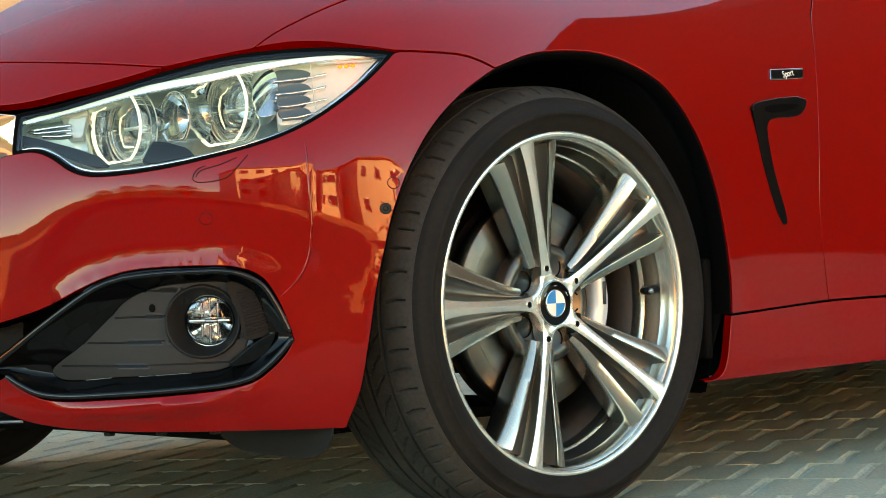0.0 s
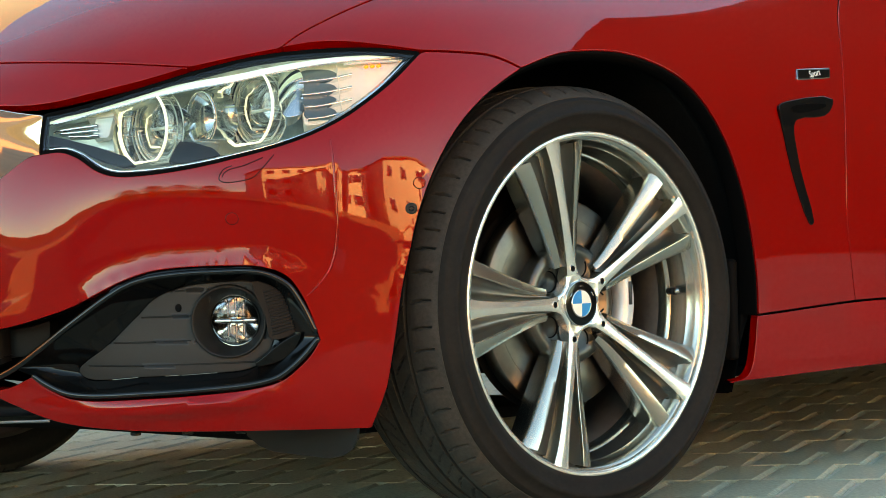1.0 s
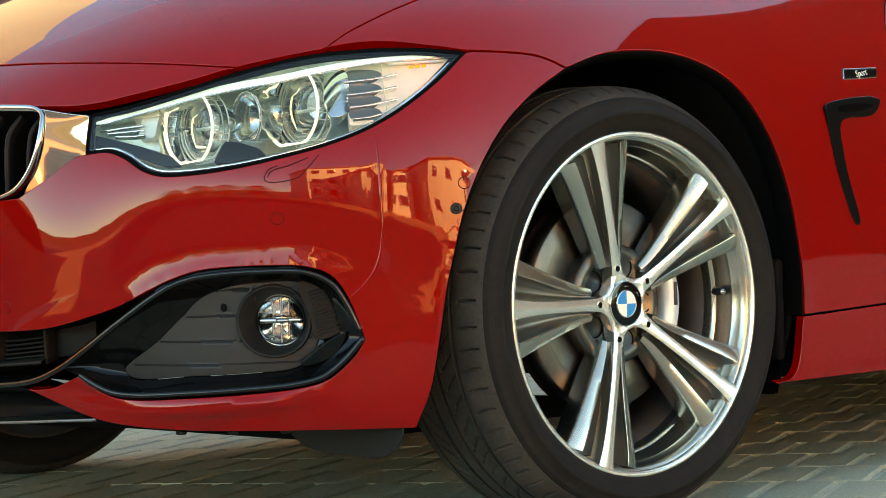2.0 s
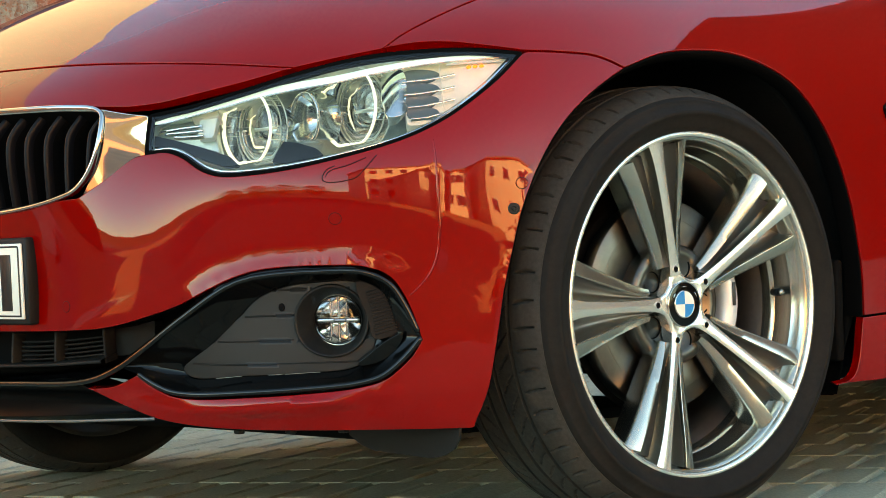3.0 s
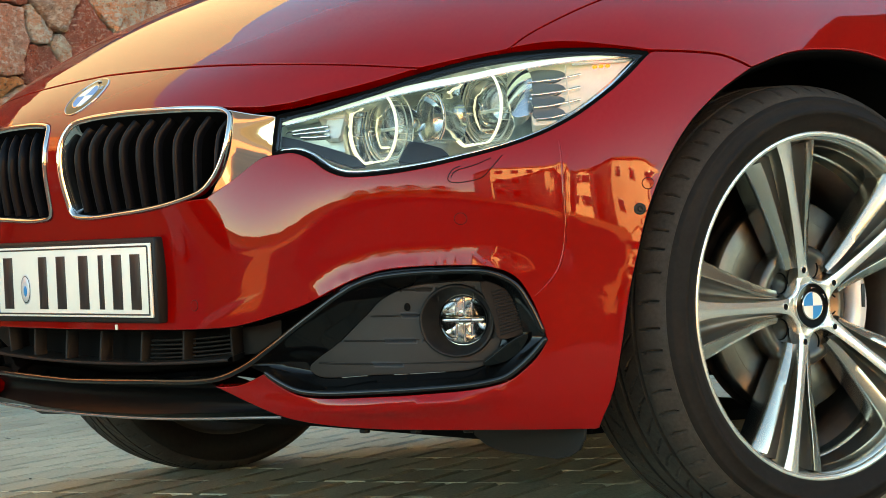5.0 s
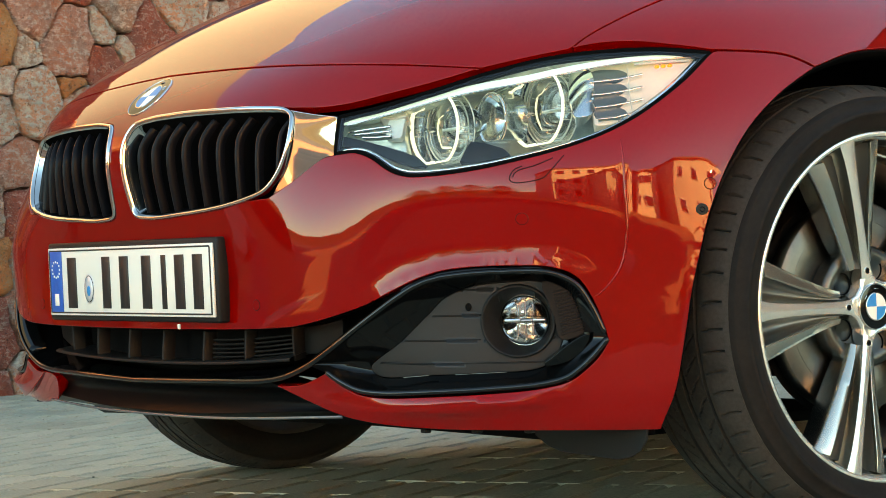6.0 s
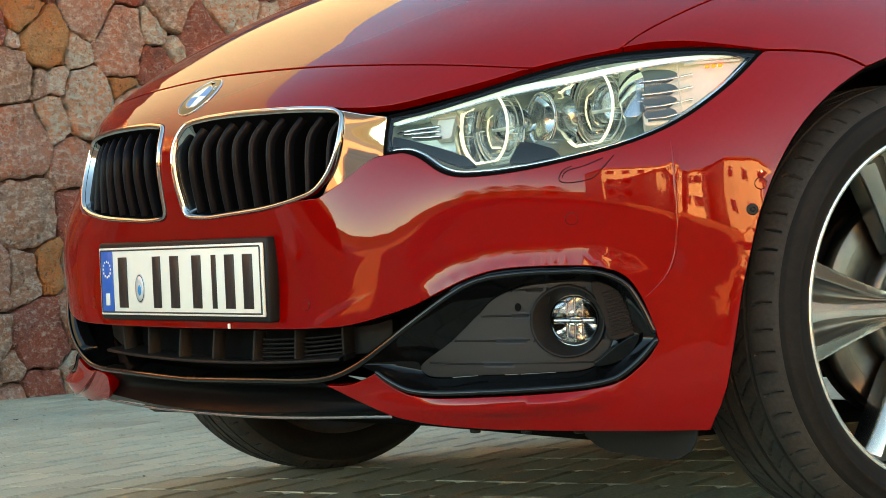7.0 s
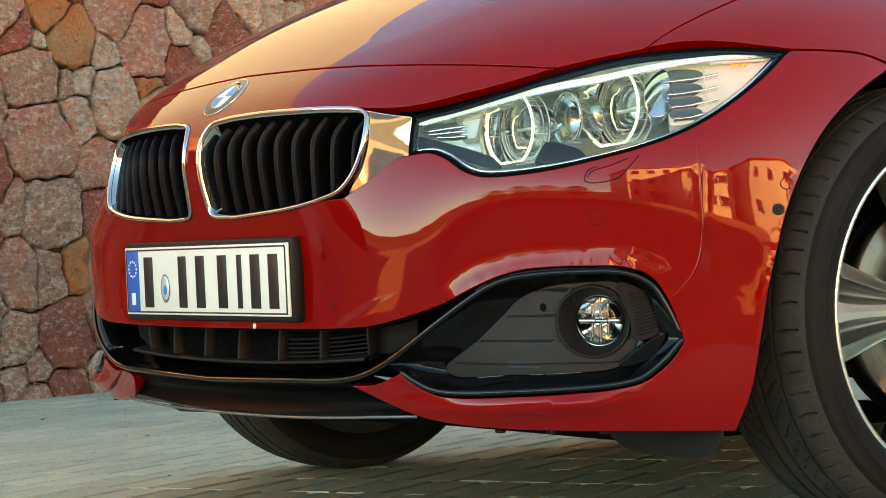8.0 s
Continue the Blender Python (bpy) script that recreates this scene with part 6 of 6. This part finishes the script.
tagged(mesh_part("pavers", far_v, far_f, PAVER_FAR, ground, smooth=False), kind="stuff")

# ---- surroundings out of view, some only added: they show in the paint and the chrome ----
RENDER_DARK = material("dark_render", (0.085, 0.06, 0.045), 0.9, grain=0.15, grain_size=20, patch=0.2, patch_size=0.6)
# dull blue base that the warm sun turns tan in the hood
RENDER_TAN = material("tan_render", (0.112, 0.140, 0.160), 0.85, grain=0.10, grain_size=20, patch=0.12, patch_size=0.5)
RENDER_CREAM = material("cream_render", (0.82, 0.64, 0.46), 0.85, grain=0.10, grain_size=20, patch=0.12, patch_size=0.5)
ROOF = material("roof_tile", (0.30, 0.12, 0.07), 0.8, grain=0.3, grain_size=15, patch=0.2, patch_size=1)
PANE = material("window_pane", (0.02, 0.025, 0.03), 0.05, patch=0.1)
FRAME_WHITE = material("window_frame", (0.6, 0.58, 0.54), 0.5, patch=0.1)


def house(at, turn, width, deep, height, wall_mat, storeys, bays, label):
    h = thing("house", label, "house", "houses across the yard")
    h.matrix_basis = Matrix.Translation(at) @ pose(0, 0, 0, 0, 0, turn)
    if bays:
        block("wall", (width, deep, height), (0, deep / 2, height / 2 - .05), wall_mat, h, .03)
        block("roof", (width + .5, deep + .5, .25), (0, deep / 2, height + .07), ROOF, h, .05)
    else:
        # flat roof behind the parapet
        block("wall", (width, deep, height + .2), (0, deep / 2, height / 2 + .05), wall_mat, h, .03)
        block("roof", (width - .6, deep - .6, .05), (0, deep / 2, height + .17), ROOF, h, .01)
    for s in range(storeys):
        for b in range(bays):
            x = (b + .5) / bays * width - width / 2
            z = (s + .55) * height / storeys
            win = block("window", (1.0, .16, 1.15), (x, .02, z), FRAME_WHITE, h, .02)
            block("pane", (.82, .04, .98), (x, -.075, z), PANE, win, .01)
    return h


def polar(az, dist):
    return Vector((dist * math.cos(radians(az)), dist * math.sin(radians(az)), ground_z(dist * math.cos(radians(az)), dist * math.sin(radians(az)))))


# tall house behind the car's tail keeps the sun off the car; low house and annex are added, unseen, to shade the wall's
# foot and the nose
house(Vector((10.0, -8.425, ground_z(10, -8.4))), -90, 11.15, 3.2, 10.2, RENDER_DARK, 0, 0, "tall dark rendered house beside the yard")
house(Vector((10.4, 3.75, ground_z(10.4, 3.75))), -90, 9.5, 5.0, 5.3, RENDER_DARK, 0, 0, "low house added out of view to keep the sun off the wall")
house(Vector((10.4, -1.925, ground_z(10.4, -1.9))), -90, 1.85, 5.0, 4.35, RENDER_DARK, 0, 0, "flat-roofed block added between the houses to shade the car's nose")
hill_w = np.linspace(radians(100), radians(285), 60)
hill_v, hill_f = [], []
for k, a in enumerate(hill_w):
    hgt = 11 + 7 * noise.noise((a * 3.1, 0.3, 0)) + 3 * noise.noise((a * 14.0, 2.3, 0))
    for dist, z in ((330, -2), (360, hgt * .8), (420, hgt), (520, -2)):
        hill_v.append((dist * math.cos(a), dist * math.sin(a), z))
for k in range(59):
    for j in range(3):
        b = k * 4 + j
        hill_f.append((b, b + 1, b + 5, b + 4))
tagged(mesh_part("backdrop_hills", hill_v, hill_f, material("far_scrub", (0.045, 0.04, 0.025), 0.95, grain=0.3, grain_size=0.4, patch=0.3, patch_size=0.05)), "low dark scrub-covered hills on the horizon", "hills", kind="structure")
# unseen house, added to mirror a cream glow in the hood
house(WALL_AT + Vector((1.0, 1.42, 0)), WALL_TURN, 13, 6, 4.6, RENDER_TAN, 0, 0, "plain house added out of view behind the wall, for the hood's reflection")
# stands in for an unknown tall dark mass mirrored in the bumper
house(polar(122, 17), 32, 17, 6, 6.4, RENDER_DARK, 0, 0, "plain dark house standing in for a dark mass across the drive")
house(polar(-105, 24), 128, 9, 8, 5.2, RENDER_CREAM, 2, 3, "cream two-storey house in the low sun")
house(polar(-120.5, 25), 124, 8, 8, 7.4, RENDER_CREAM, 3, 4, "cream three-storey house in the low sun")
house(polar(-86, 30), 132, 9, 8, 6.0, RENDER_CREAM, 2, 3, "cream house at the end of the yard")

# unseen post, added for a thin bright line mirrored in the bumper
lamp_post = thing("street_lamp", "tall pale lamp post with a curved arm, added out of view", "street lamp", at=polar(-112, 17))
PALE_STEEL = material("galvanised_steel", (0.62, 0.58, 0.50), 0.5, 0.2, grain=0.1, grain_size=40, patch=0.1)
tube("post", np.array([(0, 0, -.1), (0, 0, 3), (0, 0, 6.2), (.15, .05, 6.9), (.7, .2, 7.3), (1.3, .4, 7.35)]), np.array([.09, .08, .065, .05, .045, .04]), PALE_STEEL, lamp_post, sides=10)
block("foot", (.32, .32, .25), (0, 0, .05), PALE_STEEL, lamp_post, .02)
block("lantern", (.62, .22, .12), (1.55, .47, 7.33), PALE_STEEL, lamp_post, .03)

# ---- scrubby trees across the yard, seen in the paint ----
LEAF = material("dark_leaves", (0.045, 0.06, 0.02), 0.7, grain=0.3, grain_size=9, random_tint=0.3, island=True)
BARK = material("bark", (0.12, 0.08, 0.05), 0.9, grain=0.4, grain_size=30, bump=0.01)
rnd = random.Random(21)


def tree(at, high, spread):
    t = thing("tree", "low scrubby tree with a dense dark crown", "tree", "trees across the yard", at=at)
    tube("trunk", np.array([(0, 0, -.1), (.05, .02, high * .25), (.02, .08, high * .55)]), .11, BARK, t, sides=8)
    for k in range(4):
        a = k * 1.6 + rnd.random()
        tube("limb", np.array([(.03, .03, high * .3), (spread * .35 * math.cos(a), spread * .35 * math.sin(a), high * .55), (spread * .6 * math.cos(a), spread * .6 * math.sin(a), high * .72)]), .05, BARK, t, sides=6)
    v, f = [], []
    for _ in range(1400):
        a, q = rnd.uniform(0, 6.283), rnd.random() ** .5
        zz = rnd.random()
        r = spread * q * math.sin(math.pi * (.12 + .80 * zz)) * (1 + .25 * math.sin(3 * a + high))
        c = Vector((r * math.cos(a), r * math.sin(a), high * (.12 + .88 * zz) + rnd.gauss(0, .05)))
        e = Euler((rnd.uniform(0, 3), rnd.uniform(0, 3), rnd.uniform(0, 6))).to_matrix()
        n0 = len(v)
        v += [tuple(c + e @ Vector(p)) for p in ((-.13, 0, 0), (0, -.06, .01), (.13, 0, 0), (0, .06, .01))]
        f.append((n0, n0 + 1, n0 + 2, n0 + 3))
    tagged(mesh_part("crown", v, f, LEAF, t, smooth=False), kind="stuff")
    return t


for az, dist, high, spread in ((-166, 27, 2.5, 2.3), (-158, 25, 2.9, 2.2), (-150, 26, 3.0, 2.4), (-142, 28, 2.7, 2.0)):
    tree(polar(az, dist), high, spread)

# ---- dry leaf scraps and grit on the paving ----
SCRAP = material("dry_scrap", (0.035, 0.028, 0.02), 0.8, grain=0.3, grain_size=60)
rnd = random.Random(33)
for x, y, size in ((.237, 2.782, .022), (.304, 2.352, .010), (.325, 2.335, .009), (.126, 1.907, .017), (-.413, 1.445, .010), (-.153, 1.644, .007), (.40, 2.60, .008), (-.34, .93, .012), (.05, 2.2, .006)):
    v, f, turn = [], [], rnd.uniform(0, 6)
    for i in range(5):
        t = i / 4 - .5
        wide = size * .28 * math.cos(t * 2.6)
        lift = .002 + size * (.5 * t * t + .12 * rnd.random())
        for sd, dz in ((-1, .25), (0, 0), (1, .25)):
            px, py = t * size, sd * wide
            v.append((px * math.cos(turn) - py * math.sin(turn), px * math.sin(turn) + py * math.cos(turn), lift + dz * wide))
    for i in range(4):
        for j in range(2):
            a = i * 3 + j
            f.append((a, a + 1, a + 4, a + 3))
    leaf = mesh_part("dry_leaf", v, f, SCRAP)
    leaf.location = (x, y, ground_z(x, y))
    tagged(leaf, "small dark curled leaf scrap lying on the paving", "leaf", "leaf scraps on the paving")
